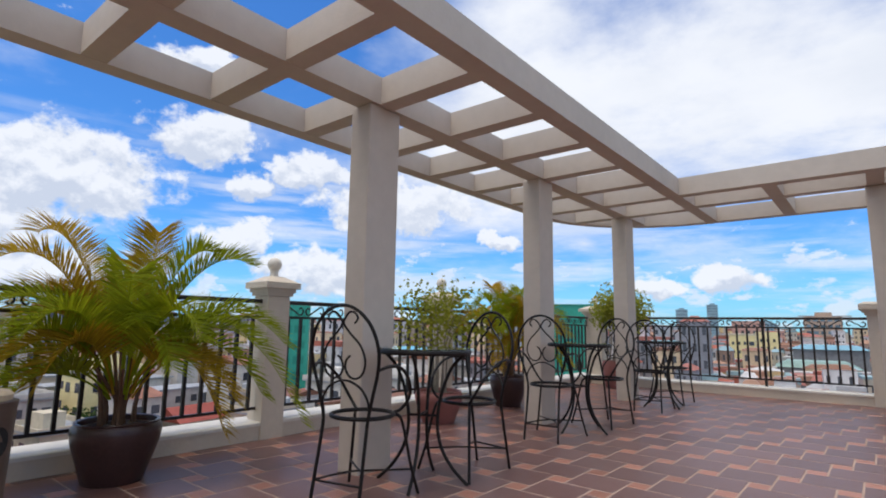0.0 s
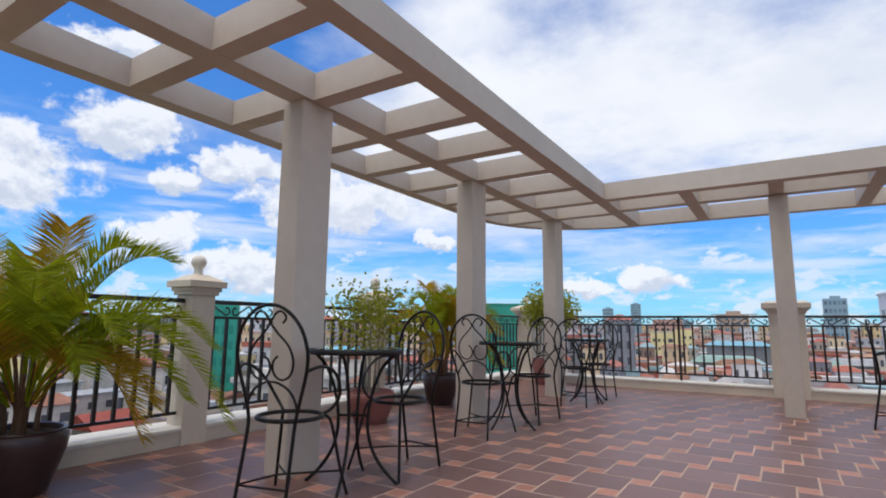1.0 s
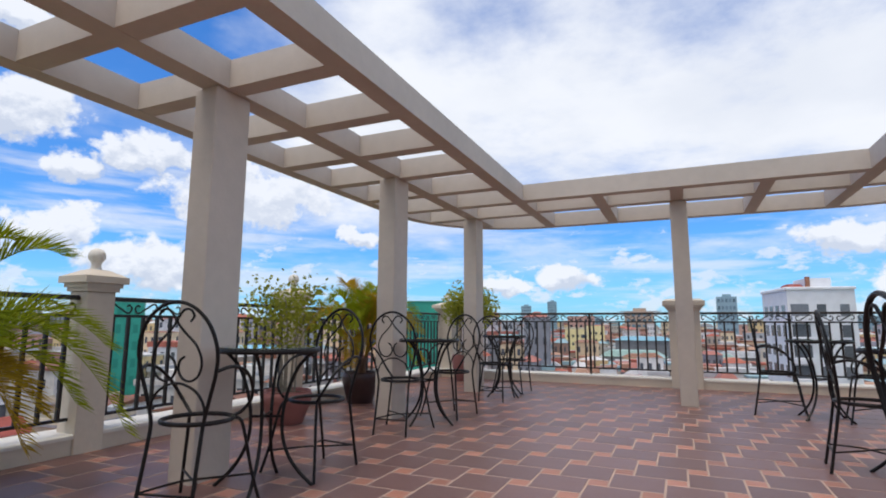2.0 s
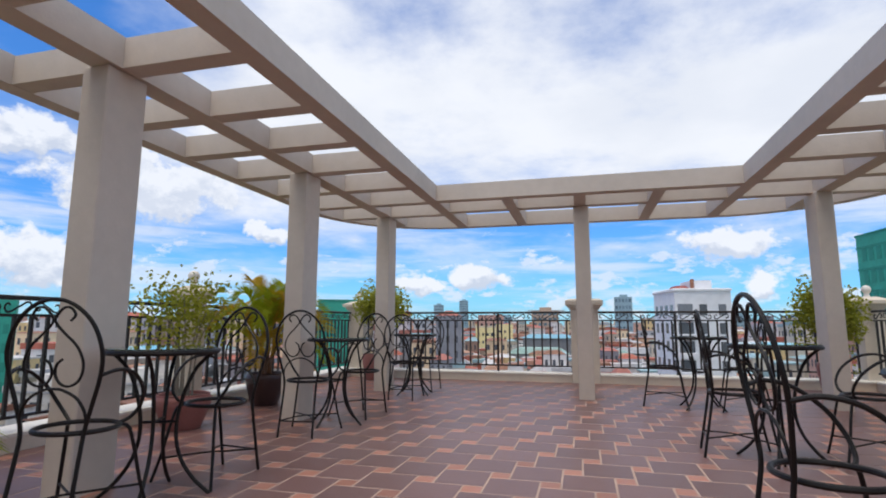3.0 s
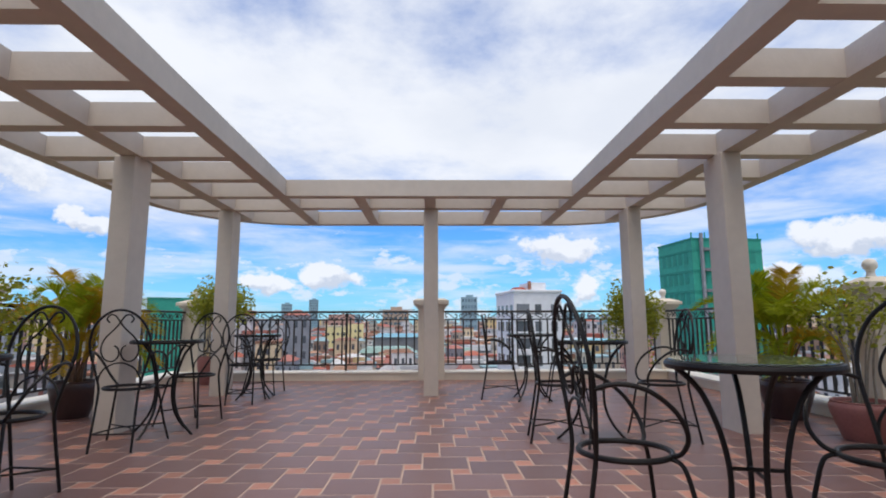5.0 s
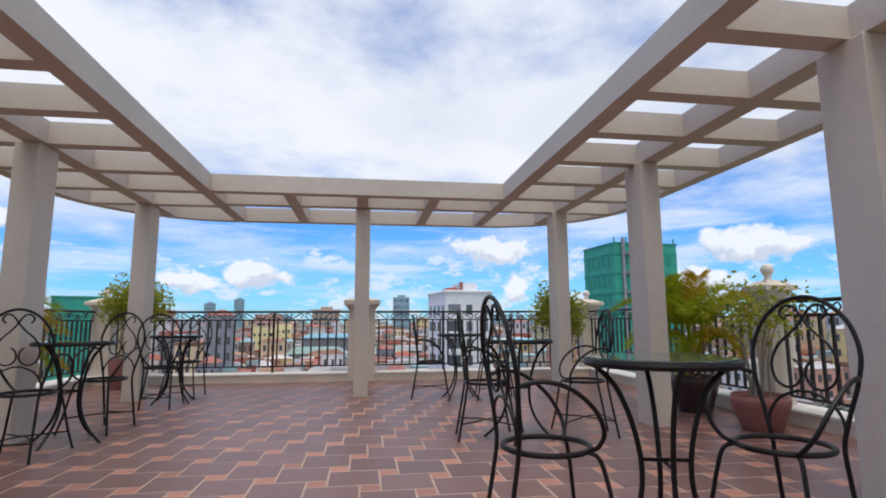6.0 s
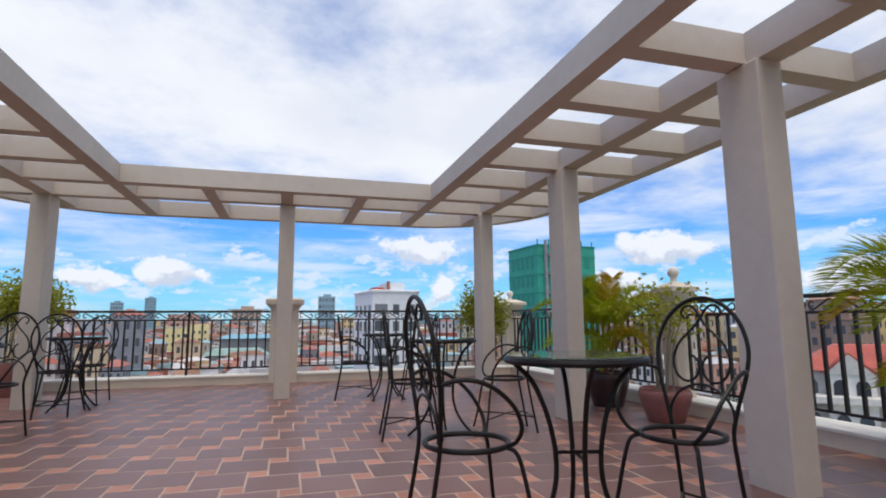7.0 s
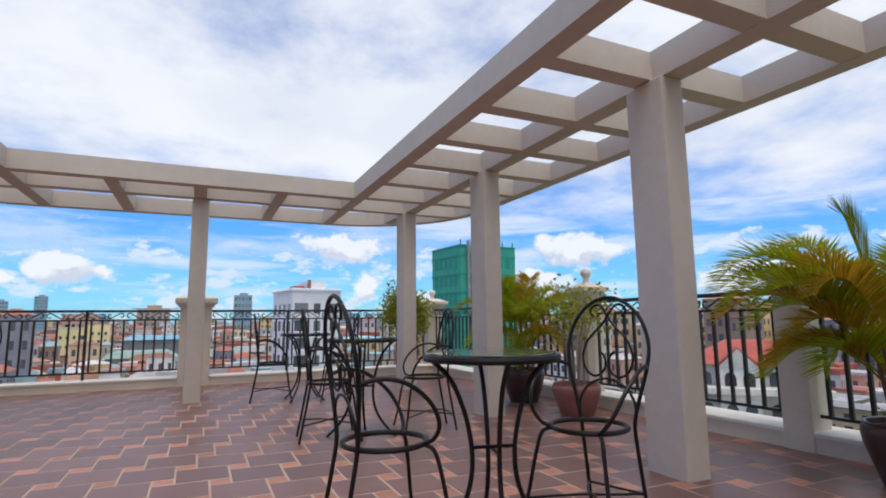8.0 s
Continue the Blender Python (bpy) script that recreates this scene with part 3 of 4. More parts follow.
def bistro_chair():
    """Faces +x, seat over the origin."""
    c = thing("bistro_chair", 0, 0, 0, "black wrought-iron bistro armchair with heart scroll back and open ring seat", "chair", "bistro chairs")
    I = M["iron"]
    R, SEAT = 0.170, 0.437
    ring = [(R * math.cos(2 * math.pi * k / 40), R * math.sin(2 * math.pi * k / 40), SEAT) for k in range(40)]
    part("seat_ring", Shape().tube(ring, 0.0115, 8, True), I, c, "open round seat ring", True)
    # hoop with the back legs in one bent tube
    half = [(-0.235, 0.147, 0.0), (-0.208, 0.143, 0.15), (-0.176, 0.139, 0.33), (-0.160, 0.141, 0.445), (-0.165, 0.168, 0.56), (-0.178, 0.203, 0.69),
            (-0.194, 0.211, 0.80), (-0.209, 0.172, 0.915), (-0.219, 0.092, 0.995), (-0.222, 0.0, 1.022)]
    hoop = half + [(x, -y, z) for x, y, z in reversed(half[:-1])]
    hoop_part = part("back_hoop", Shape().tube(smooth_path(hoop, 6), 0.0094, 8), I, c, smooth=True)

    def bx(z):
        return -0.160 - 0.11 * max(z - 0.445, 0)

    for s in (1, -1):
        leg = [(0.118, s * 0.122, 0.434), (0.150, s * 0.152, 0.412), (0.172, s * 0.172, 0.32), (0.198, s * 0.200, 0.15), (0.230, s * 0.232, 0.0)]
        part("front_leg", Shape().tube(smooth_path(leg, 5), 0.0090, 8), I, c, smooth=True)
        arm = [(-0.178, s * 0.203, 0.690), (-0.10, s * 0.236, 0.710), (0.0, s * 0.246, 0.686), (0.095, s * 0.236, 0.612),
               (0.145, s * 0.208, 0.525), (0.146, s * 0.160, 0.462), (0.120, s * 0.121, 0.438)]
        part("armrest", Shape().tube(smooth_path(arm, 6), 0.0090, 8), I, c, "looped iron armrest", True)
        sc = [(0.074, 0.928), (0.094, 0.955), (0.074, 0.984), (0.042, 0.984), (0.015, 0.955), (0.005, 0.925), (0.042, 0.878), (0.104, 0.815), (0.132, 0.740), (0.116, 0.674),
              (0.074, 0.644), (0.032, 0.654), (0.008, 0.694), (0.015, 0.738), (0.040, 0.760)]
        part("scroll", Shape().tube(smooth_path([(bx(z), s * y, z) for y, z in sc], 5), 0.0062, 6), I, hoop_part, smooth=True)
    arch = [(0.146, 0.47), (0.142, 0.53), (0.104, 0.592), (0.042, 0.626), (0.0, 0.632)]
    arch += [(-y, z) for y, z in reversed(arch[:-1])]
    part("lower_arch", Shape().tube(smooth_path([(bx(z), y, z) for y, z in arch], 5), 0.0065, 6), I, hoop_part, smooth=True)
    for s in (1, -1):
        part("stretcher", Shape().tube(smooth_path([(-0.211, s * 0.143, 0.13), (-0.05, s * 0.05, 0.142), (0.03, -s * 0.04, 0.142), (0.201, -s * 0.203, 0.13)], 4), 0.006, 6), I, c, smooth=True)
    part("side_bar", Shape().tube([(-0.211, 0.143, 0.128), (-0.211, -0.143, 0.128)], 0.006, 6), I, c)
    return c


def bistro_table():
    t = thing("bistro_table", 0, 0, 0, "round black iron bistro table with dark glass top", "table", "bistro tables")
    I = M["iron"]
    R = 0.288
    part("rim", Shape().lathe([(R - 0.035, 0.755), (R, 0.751), (R + 0.005, 0.765), (R, 0.777), (R - 0.008, 0.779)], 48), I, t, "black iron table rim", True)
    part("glass_top", Shape().lathe([(R - 0.014, 0.7795), (R - 0.010, 0.782), (R - 0.012, 0.786)], 48), M["glass"], t, "dark greenish glass disc")
    for k in range(4):
        a = radians(45 + 90 * k)
        prof = [(0.262, 0.759), (0.216, 0.718), (0.172, 0.665), (0.136, 0.585), (0.110, 0.50), (0.092, 0.39), (0.096, 0.28), (0.130, 0.175), (0.195, 0.08), (0.280, 0.0)]
        part("leg", Shape().tube(smooth_path([(r * math.cos(a), r * math.sin(a), z) for r, z in prof], 5), 0.0105, 8), I, t, smooth=True)
    for k in range(2):
        a = radians(45 + 90 * k)
        part("brace", Shape().tube([(0.092 * math.cos(a), 0.092 * math.sin(a), 0.385 + 0.012 * k), (-0.092 * math.cos(a), -0.092 * math.sin(a), 0.385 + 0.012 * k)], 0.0075, 6), I, t)
    return t


chair = bistro_chair()
table = bistro_table()
CHAIRS = [(-2.305, 1.665, 104), (-2.215, 2.52, 262), (-2.315, 3.84, 96), (-2.22, 4.775, 256), (-2.21, 6.06, 100), (-2.19, 6.90, 260),
          (0.755, 1.69, 2), (1.675, 1.545, 199), (1.03, 3.93, -6), (1.86, 3.91, 172), (0.87, 6.26, -7), (1.64, 6.10, 172)]
TABLES = [(-2.265, 2.12, -19), (-2.265, 4.31, 33), (-2.19, 6.46, 10), (1.185, 1.56, 30), (1.28, 3.86, 22), (1.23, 6.14, 0)]
for i, (x, y, a) in enumerate(CHAIRS):
    if i == 0:
        chair.matrix_basis = pose(x, y, 0, 0, 0, a)
    else:
        copy_thing(chair, pose(x, y, 0, 0, 0, a))
for i, (x, y, a) in enumerate(TABLES):
    if i == 0:
        table.matrix_basis = pose(x, y, 0, 0, 0, a)
    else:
        copy_thing(table, pose(x, y, 0, 0, 0, a))

# ================= plants =================


def pot(parent, mat, r, h, base, label):
    prof = [(base * 0.96, 0.0), (base, 0.012), (base + (r - base) * 0.45, h * 0.35), (r * 0.965, h * 0.66), (r, h * 0.82), (r * 0.985, h * 0.90),
            (r * 0.93, h * 0.955), (r * 0.95, h * 0.985), (r * 0.93, h), (r * 0.86, h * 0.99), (r * 0.84, h * 0.90)]
    part("pot", Shape().lathe(prof, 36), M[mat], parent, label, True)
    part("soil", Shape().lathe([(r * 0.835, h * 0.86), (r * 0.84, h * 0.895), (r * 0.4, h * 0.92)], 24), M["soil"], parent, "dark potting soil", True)


def frond(rng, start, az, reach, rise, droop, leaf, twist=0.0, closed=False):
    """One feather leaf: a bent midrib with two close rows of narrow drooping leaflets; closed: a spear not yet opened."""
    s = Shape()
    n = 26
    d = Vector((math.cos(az), math.sin(az), 0))
    side = Vector((-math.sin(az), math.cos(az), 0))
    pts = []
    for k in range(n + 1):
        t = k / n
        pts.append(Vector(start) + d * (reach * (t ** 1.15)) + Vector((0, 0, 1)) * (rise * (1 - (1 - t) ** 1.7) - droop * t ** 2.6) + side * (twist * t * t))
    s.tube(pts, 0.008, 5, r_end=0.0015)
    steps = 92
    for k in range(8 if closed else 24, steps + 1):
        t = k / steps
        i = min(int(t * n), n - 1)
        p = pts[i].lerp(pts[i + 1], t * n - i)
        tan = (pts[min(i + 1, n)] - pts[max(i - 1, 0)]).normalized()
        cross = tan.cross(Vector((0, 0, 1)))
        if cross.length < 0.05:
            cross = side.copy()
        cross.normalize()
        nup = cross.cross(tan)
        ln = leaf * (0.42 + 0.95 * math.sin(math.pi * min(1, 0.10 + 0.84 * t)) ** 0.7) * rng.uniform(0.88, 1.1)
        w = 0.0062 * rng.uniform(0.8, 1.2)
        for sg in (1, -1):
            ahead = 0.42 + 0.55 * t + rng.uniform(-0.06, 0.06)
            if closed:
                ahead = 4.6
            dirn = (cross * sg + tan * ahead + nup * rng.uniform(0.45, 0.75)).normalized()
            sag = 0.02 if closed else rng.uniform(0.06, 0.22)
            p1 = p + dirn * (ln * 0.5) + Vector((0, 0, -1)) * (ln * sag * 0.18)
            p2 = p + dirn * ln + Vector((0, 0, -1)) * (ln * sag)
            across = tan * w
            fold = nup * (w * 0.6)
            b = len(s.v)
            s.v += [tuple(p - across * 0.5), tuple(p + across * 0.5), tuple(p1 - across), tuple(p1 + across), tuple(p1 - fold), tuple(p2)]
            s.f += [(b, b + 4, b + 2), (b, b + 1, b + 4), (b + 1, b + 3, b + 4), (b + 2, b + 4, b + 5), (b + 4, b + 3, b + 5)]
    return s


def palm(x, y, rz, seed, pot_mat, r, h, size, label, fronds, dry=0.25):
    rng = random.Random(seed)
    p = thing("potted_palm", x, y, 0, label, "potted palm", "potted palms", rz=rz)
    pot(p, pot_mat, r, h, r * 0.68, "rounded glazed pot" if pot_mat == "dark_pot" else "")
    for k in range(9):
        a = rng.uniform(0, 2 * math.pi)
        q = rng.uniform(0.01, r * 0.42)
        lean = rng.uniform(0.05, 0.16) * size
        top = (q * math.cos(a) + lean * math.cos(a), q * math.sin(a) + lean * math.sin(a), h + rng.uniform(0.28, 0.5) * size)
        part("stem", Shape().tube(smooth_path([(q * math.cos(a), q * math.sin(a), h * 0.86), (q * 1.1 * math.cos(a), q * 1.1 * math.sin(a), h + 0.12 * size), top], 4), 0.017 * size, 7, r_end=0.008), M["stem"], p, smooth=True)
    for az, reach, rise, droop, hh in fronds:
        a = radians(az)
        st = (0.06 * math.cos(a), 0.06 * math.sin(a), h + hh * size)
        mt = M["palm_dry"] if rng.random() < dry else M["palm"]
        part("frond", frond(rng, st, a, reach * size, rise * size, droop * size, 0.185 * size, rng.uniform(-0.15, 0.15), droop < 0.05), mt, p)
    return p


def frond_set(seed, n, tall=1.0, low=0.8):
    rng = random.Random(seed)
    res = []
    for k in range(n):
        lvl = k / (n - 1)
        az = k * 137.5 + rng.uniform(-18, 18)
        if lvl < 0.3:
            res.append((az, rng.uniform(0.30, 0.55), rng.uniform(0.85, 1.05) * tall, rng.uniform(0.15, 0.35), 0.25))
        elif lvl < low:
            res.append((az, rng.uniform(0.62, 0.9), rng.uniform(0.70, 0.90) * tall, rng.uniform(0.30, 0.55), 0.24))
        else:
            res.append((az, rng.uniform(0.55, 0.75), rng.uniform(0.45, 0.6), rng.uniform(0.4, 0.6), 0.2))
    return res


# az, reach, rise, droop, start height
WEST = [(249, 0.60, 0.98, 0.30, 0.2), (238, 0.50, 1.02, 0.16, 0.25), (100, 0.18, 0.98, 0.06, 0.25), (75, 0.62, 0.92, 0.20, 0.25), (69, 1.02, 0.74, 1.02, 0.2),
        (60, 0.86, 0.70, 0.48, 0.22), (95, 0.88, 0.62, 0.40, 0.2), (255, 0.66, 0.72, 0.35, 0.22), (272, 0.68, 0.56, 0.42, 0.2), (240, 0.74, 0.45, 0.42, 0.15),
        (262, 0.72, 0.34, 0.42, 0.12), (-25, 0.34, 0.78, 0.20, 0.22), (20, 0.50, 0.70, 0.42, 0.2), (-65, 0.52, 0.66, 0.36, 0.2), (32, 0.56, 0.52, 0.72, 0.15),
        (159, 0.45, 0.90, 0.20, 0.25), (130, 0.60, 0.80, 0.30, 0.2), (190, 0.60, 0.78, 0.30, 0.2), (220, 0.62, 0.80, 0.35, 0.2), (85, 0.36, 0.90, 0.12, 0.25),
        (50, 0.74, 0.58, 0.60, 0.15), (283, 0.64, 0.40, 0.50, 0.12), (110, 0.70, 0.45, 0.40, 0.12), (300, 0.45, 0.55, 0.45, 0.15), (5, 0.42, 0.60, 0.40, 0.12), (230, 0.55, 0.62, 0.30, 0.2),
        (66, 0.58, 0.46, 0.50, 0.12), (250, 0.50, 0.50, 0.30, 0.15), (-5, 0.26, 0.62, 0.18, 0.15)]
EAST = [(138, 0.20, 0.90, 0.02, 0.25), (114, 0.86, 1.08, 0.44, 0.2), (106, 0.90, 0.92, 0.36, 0.2), (124, 0.58, 0.46, 0.34, 0.15), (135, 0.66, 0.80, 0.36, 0.2), (95, 0.78, 0.70, 0.40, 0.2),
        (128, 0.78, 0.90, 0.45, 0.2), (20, 0.60, 0.95, 0.30, 0.2), (-65, 0.80, 0.90, 0.40, 0.2), (-100, 0.75, 0.75, 0.45, 0.2), (-30, 0.70, 0.80, 0.40, 0.2), (60, 0.70, 0.90, 0.30, 0.2),
        (170, 0.42, 0.80, 0.30, 0.2), (215, 0.40, 0.85, 0.25, 0.2), (250, 0.60, 0.70, 0.40, 0.2), (150, 0.48, 0.66, 0.40, 0.15), (112, 0.62, 0.50, 0.42, 0.12), (80, 0.60, 0.95, 0.20, 0.25), (140, 0.42, 0.9, 0.3, 0.2),
        (118, 0.86, 0.80, 0.42, 0.18), (102, 0.72, 0.98, 0.30, 0.2), (145, 0.36, 0.50, 0.34, 0.12)]
palm(-3.61, 0.92, 0, 5, "dark_pot", 0.238, 0.345, 1.0, "large areca palm in a dark round pot beside the railing", WEST, 0.32)
palm(-3.56, 5.12, 40, 8, "dark_pot", 0.22, 0.36, 0.90, "yellowing areca palm in a dark pot beside the railing", frond_set(9, 22, 1.06), 0.6)
palm(3.45, 4.80, 70, 12, "dark_pot", 0.24, 0.37, 0.84, "areca palm in a dark pot beside the railing", frond_set(14, 24, 1.12), 0.25)
palm(3.56, 1.18, 0, 17, "dark_pot", 0.238, 0.345, 1.0, "tall areca palm in a dark pot at the kerb", EAST, 0.2)


def leafy(rng, s, centre, spread, count, size):
    for _ in range(count):
        v = Vector((rng.gauss(0, 1), rng.gauss(0, 1), rng.gauss(0, 1)))
        if v.length > 1.9:
            v *= 1.9 / v.length
        c = Vector(centre) + Vector((v.x * spread[0], v.y * spread[1], v.z * spread[2])) * 0.5
        a = Vector((rng.uniform(-1, 1), rng.uniform(-1, 1), rng.uniform(-0.7, 0.5))).normalized()
        b = a.cross(Vector((rng.uniform(-1, 1), rng.uniform(-1, 1), rng.uniform(-1, 1)))).normalized()
        ln, w = size * rng.uniform(0.7, 1.3), size * rng.uniform(0.28, 0.42)
        k = len(s.v)
        dip = Vector((0, 0, -0.25 * w))
        s.v += [tuple(c), tuple(c + a * ln * 0.5 + b * w), tuple(c + a * ln), tuple(c + a * ln * 0.5 - b * w), tuple(c + a * ln * 0.5 + dip)]
        s.f += [(k, k + 4, k + 1), (k + 1, k + 4, k + 2), (k + 2, k + 4, k + 3), (k + 3, k + 4, k)]


def shrub(x, y, seed, pot_mat, r, h, top, width, label, leaves=700, vine=False, leaf=0.055, deep=1.0, lean=0.0):
    rng = random.Random(seed)
    p = thing("potted_shrub", x, y, 0, label, "potted shrub", "potted shrubs")
    pot(p, pot_mat, r, h, r * 0.68, "rose terracotta pot")
    for k in range(7):
        a = k * 0.9 + rng.uniform(-0.2, 0.2)
        q = rng.uniform(0.02, 0.08)
        mid = (lean * 0.5 + 0.10 * math.cos(a), 0.10 * math.sin(a), h + (top - h) * 0.45)
        end = (lean + width * 0.36 * math.cos(a), width * 0.36 * math.sin(a), h + (top - h) * rng.uniform(0.75, 0.97))
        part("branch", Shape().tube(smooth_path([(q * math.cos(a), q * math.sin(a), h * 0.85), mid, end], 5), 0.011, 6, r_end=0.003), M["bark"], p, smooth=True)
        s = Shape()
        leafy(rng, s, Vector(end) - Vector((0, 0, 0.07 * (deep - 1))), (0.30 * width, 0.30 * width, 0.16 * deep), leaves // 9, leaf)
        leafy(rng, s, Vector(mid).lerp(Vector(end), 0.6), (0.26 * width, 0.26 * width, 0.14 * deep), leaves // 18, leaf)
        tagged(part("foliage", s, M["shrub"], p), kind="stuff")
    s = Shape()
    leafy(rng, s, (lean, 0, h + (top - h) * 0.82), (0.36 * width, 0.36 * width, 0.2), leaves // 5, leaf)
    tagged(part("foliage", s, M["shrub"], p), kind="stuff")
    if vine:
        s = Shape()
        for k in range(22):
            leafy(rng, s, (0.20 + 0.03 * math.sin(k), -0.1, top - 0.12 - 0.045 * k), (0.06, 0.06, 0.04), 4, leaf)
        tagged(part("hanging_spray", s, M["shrub"], p), kind="stuff")
    return p


shrub(-3.47, 3.72, 31, "red_pot", 0.235, 0.30, 1.30, 0.80, "thin leafy shrub in a rose terracotta pot", 1050, leaf=0.046, deep=2.3)
shrub(3.43, 3.84, 37, "red_pot", 0.235, 0.30, 1.16, 0.75, "sparse leafy shrub in a rose terracotta pot", 460, leaf=0.05, deep=1.8)
shrub(-3.42, 7.95, 41, "red_pot", 0.15, 0.42, 1.46, 0.80, "round leafy shrub in a rose pot in the corner", 2600, leaf=0.05, deep=1.9, lean=0.17)
shrub(3.12, 7.76, 43, "red_pot", 0.17, 0.42, 1.36, 0.72, "leafy shrub with hanging sprays in a rose pot", 3400, True, 0.05, 2.3)

# ---- litter bin ----
bin_ = thing("litter_bin", -2.56, 0.06, 0, "brushed steel litter bin with a sand ashtray top", "litter bin", rz=28)
part("drum", Shape().lathe([(0.118, 0.0), (0.12, 0.02), (0.12, 0.30), (0.1215, 0.305), (0.1215, 0.318), (0.12, 0.322), (0.128, 0.60), (0.131, 0.62), (0.131, 0.632), (0.118, 0.636)], 36), M["steel"], bin_, "brushed steel drum", True)
part("ashtray", Shape().lathe([(0.112, 0.634), (0.114, 0.655), (0.10, 0.668), (0.04, 0.672)], 30), M["sand"], bin_, "sand-filled ashtray", True)
# drum is not cut: a black disc on it paints the hole's inner shade
hole = Shape()
for k in range(20):
    a = 2 * math.pi * k / 20
    hole.v.append((0.129 * math.cos(0.36 * math.cos(a)), 0.129 * math.sin(0.36 * math.cos(a)), 0.50 + 0.052 * math.sin(a)))
hole.v += [(x * 0.99, y * 0.99, z) for x, y, z in hole.v]
hole.f.append(tuple(range(20)))
hole.f += [(i, 20 + i, 20 + (i + 1) % 20, (i + 1) % 20) for i in range(20)]
part("opening", hole, M["black"], bin_, "black disc for the shaded round opening")

# ================= the city =================
EX, EY = 0.0, -0.4
ground = part("ground", Shape().block([(2400 * math.cos(2 * math.pi * k / 48), 2400 * math.sin(2 * math.pi * k / 48)) for k in range(48)], GROUND - 0.5, GROUND), M["ground"])
tagged(ground, "flat city ground with streets and yards", "ground", kind="structure")


def spot(bearing, dist):
    return EX + dist * math.sin(radians(bearing)), EY + dist * math.cos(radians(bearing))


def facade(parent, face, floors, cols, w, z0, fh, ww, wh, name="window", sill=True, depth=0.12, mat="pane"):
    """Window objects on one side of a block. face: (x, y, turn) of its middle at ground level, looking outward along local -y."""
    fx, fy, turn = face
    me = Shape().box(-ww / 2, ww / 2, -depth * 0.4, 0.02, 0, wh).mesh(name, M[mat])
    for f in range(floors):
        for c in range(cols):
            ox = (c - (cols - 1) / 2) * w
            share(name, me, parent, pose(fx, fy, 0, 0, 0, turn) @ pose(ox, 0, z0 + f * fh))


def block(name, bearing, dist, w, d, top, turn, mat, label, category="building", group="city blocks"):
    x, y = spot(bearing, dist)
    b = thing(name, x, y, GROUND, label, category, group, rz=turn)
    part("wall", Shape().box(-w / 2, w / 2, -d / 2, d / 2, 0, top - GROUND), M[mat], b)
    return b


# white apartment block
wb = block("apartment_building", 10.2, 100, 8.6, 12.0, 6.2, 8, "white_wall", "tall white apartment block with dark windows and balconies")
part("parapet", Shape().soft_box(-4.5, 4.5, -6.2, 6.2, 6.2 - GROUND, 6.6 - GROUND, 0.1), M["white_wall"], wb)
part("stair_house", Shape().box(-0.5, 2.6, -3, 3, 6.6 - GROUND, 8.1 - GROUND), M["white_wall"], wb)
part("chimney", Shape().box(-0.75, -0.25, -3.3, -2.8, 6.6 - GROUND, 8.3 - GROUND), M["rust_roof"], wb, "red-brown roof stack")
part("roof_gable", Shape().block([(-3.0, -2.5), (-0.5, -2.5), (-0.5, 2.5), (-3.0, 2.5)], 6.6 - GROUND, 7.35 - GROUND, 0.45), M["red_roof"], wb, "small red roof")
facade(wb, (1.45, -6.0, 0), 7, 2, 2.9, 4.6, 2.95, 1.15, 1.75, mat="grey_pane")
facade(wb, (-2.75, -6.0, 0), 7, 1, 2.9, 4.5, 2.95, 2.3, 1.9, "balcony_door", mat="grey_pane")
facade(wb, (-4.3, 0, -90), 7, 4, 2.8, 4.6, 2.95, 1.5, 1.7, mat="grey_pane")
BAL = Shape().soft_box(-1.2, 1.2, -0.9, 0, 0, 0.9, 0.05).mesh("balcony", M["white_wall"])
for f in range(7):
    share("balcony", BAL, wb, pose(-2.75, -6.0, 3.7 + f * 2.95))

# green-netted tower under construction
gn = block("netted_tower", 28.0, 91.8, 11.0, 9.5, 12.9, 5, "net", "unfinished tower wrapped in green scaffold netting")
for (fx, fy, t, cols) in ((0, -4.75, 0, 6), (-5.5, 0, -90, 5)):
    facade(gn, (fx, fy, t), 10, cols, 1.55, 2.4, 3.0, 0.95, 1.7, "bay", mat="net_bay")
part("slab_edge", Shape().box(-5.6, 5.6, -4.85, 4.85, 12.9 - GROUND, 13.15 - GROUND), M["net_bay"], gn)
FLOOR_EDGE = Shape().box(-5.56, 5.56, -4.81, 4.81, 0, 0.28).mesh("floor_edge", M["net_bay"])
for f in range(11):
    share("floor_edge", FLOOR_EDGE, gn, pose(0, 0, 1.2 + f * 3.0))
part("hoist_mast", Shape().box(-4.4, -4.05, -5.4, -4.95, 0, 13.8 - GROUND), M["grey_wall"], gn, "grey hoist mast")
HOIST = Shape().box(-4.05, -2.9, -5.6, -4.9, 0, 0.4).mesh("landing", M["grey_wall"])
for f in range(10):
    share("landing", HOIST, gn, pose(0, 0, 4.2 + f * 3.0))
for k in range(6):
    part("roof_post", Shape().box(-5.4 + 2.1 * k, -5.25 + 2.1 * k, -4.6, -4.45, 13.15 - GROUND, 14.0 - GROUND), M["net_bay"], gn)
gl = block("netted_tower", -54.6, 120, 5.0, 5.0, 5.4, 50, "net", "slim tower wrapped in green scaffold netting")
facade(gl, (0, -2.5, 0), 7, 3, 1.4, 3.0, 3.2, 0.8, 1.6, "bay", mat="net_bay")
g2 = block("netted_tower", -25.6, 70, 5.4, 5.0, 3.6, 24, "net", "squat building wrapped in green scaffold netting")
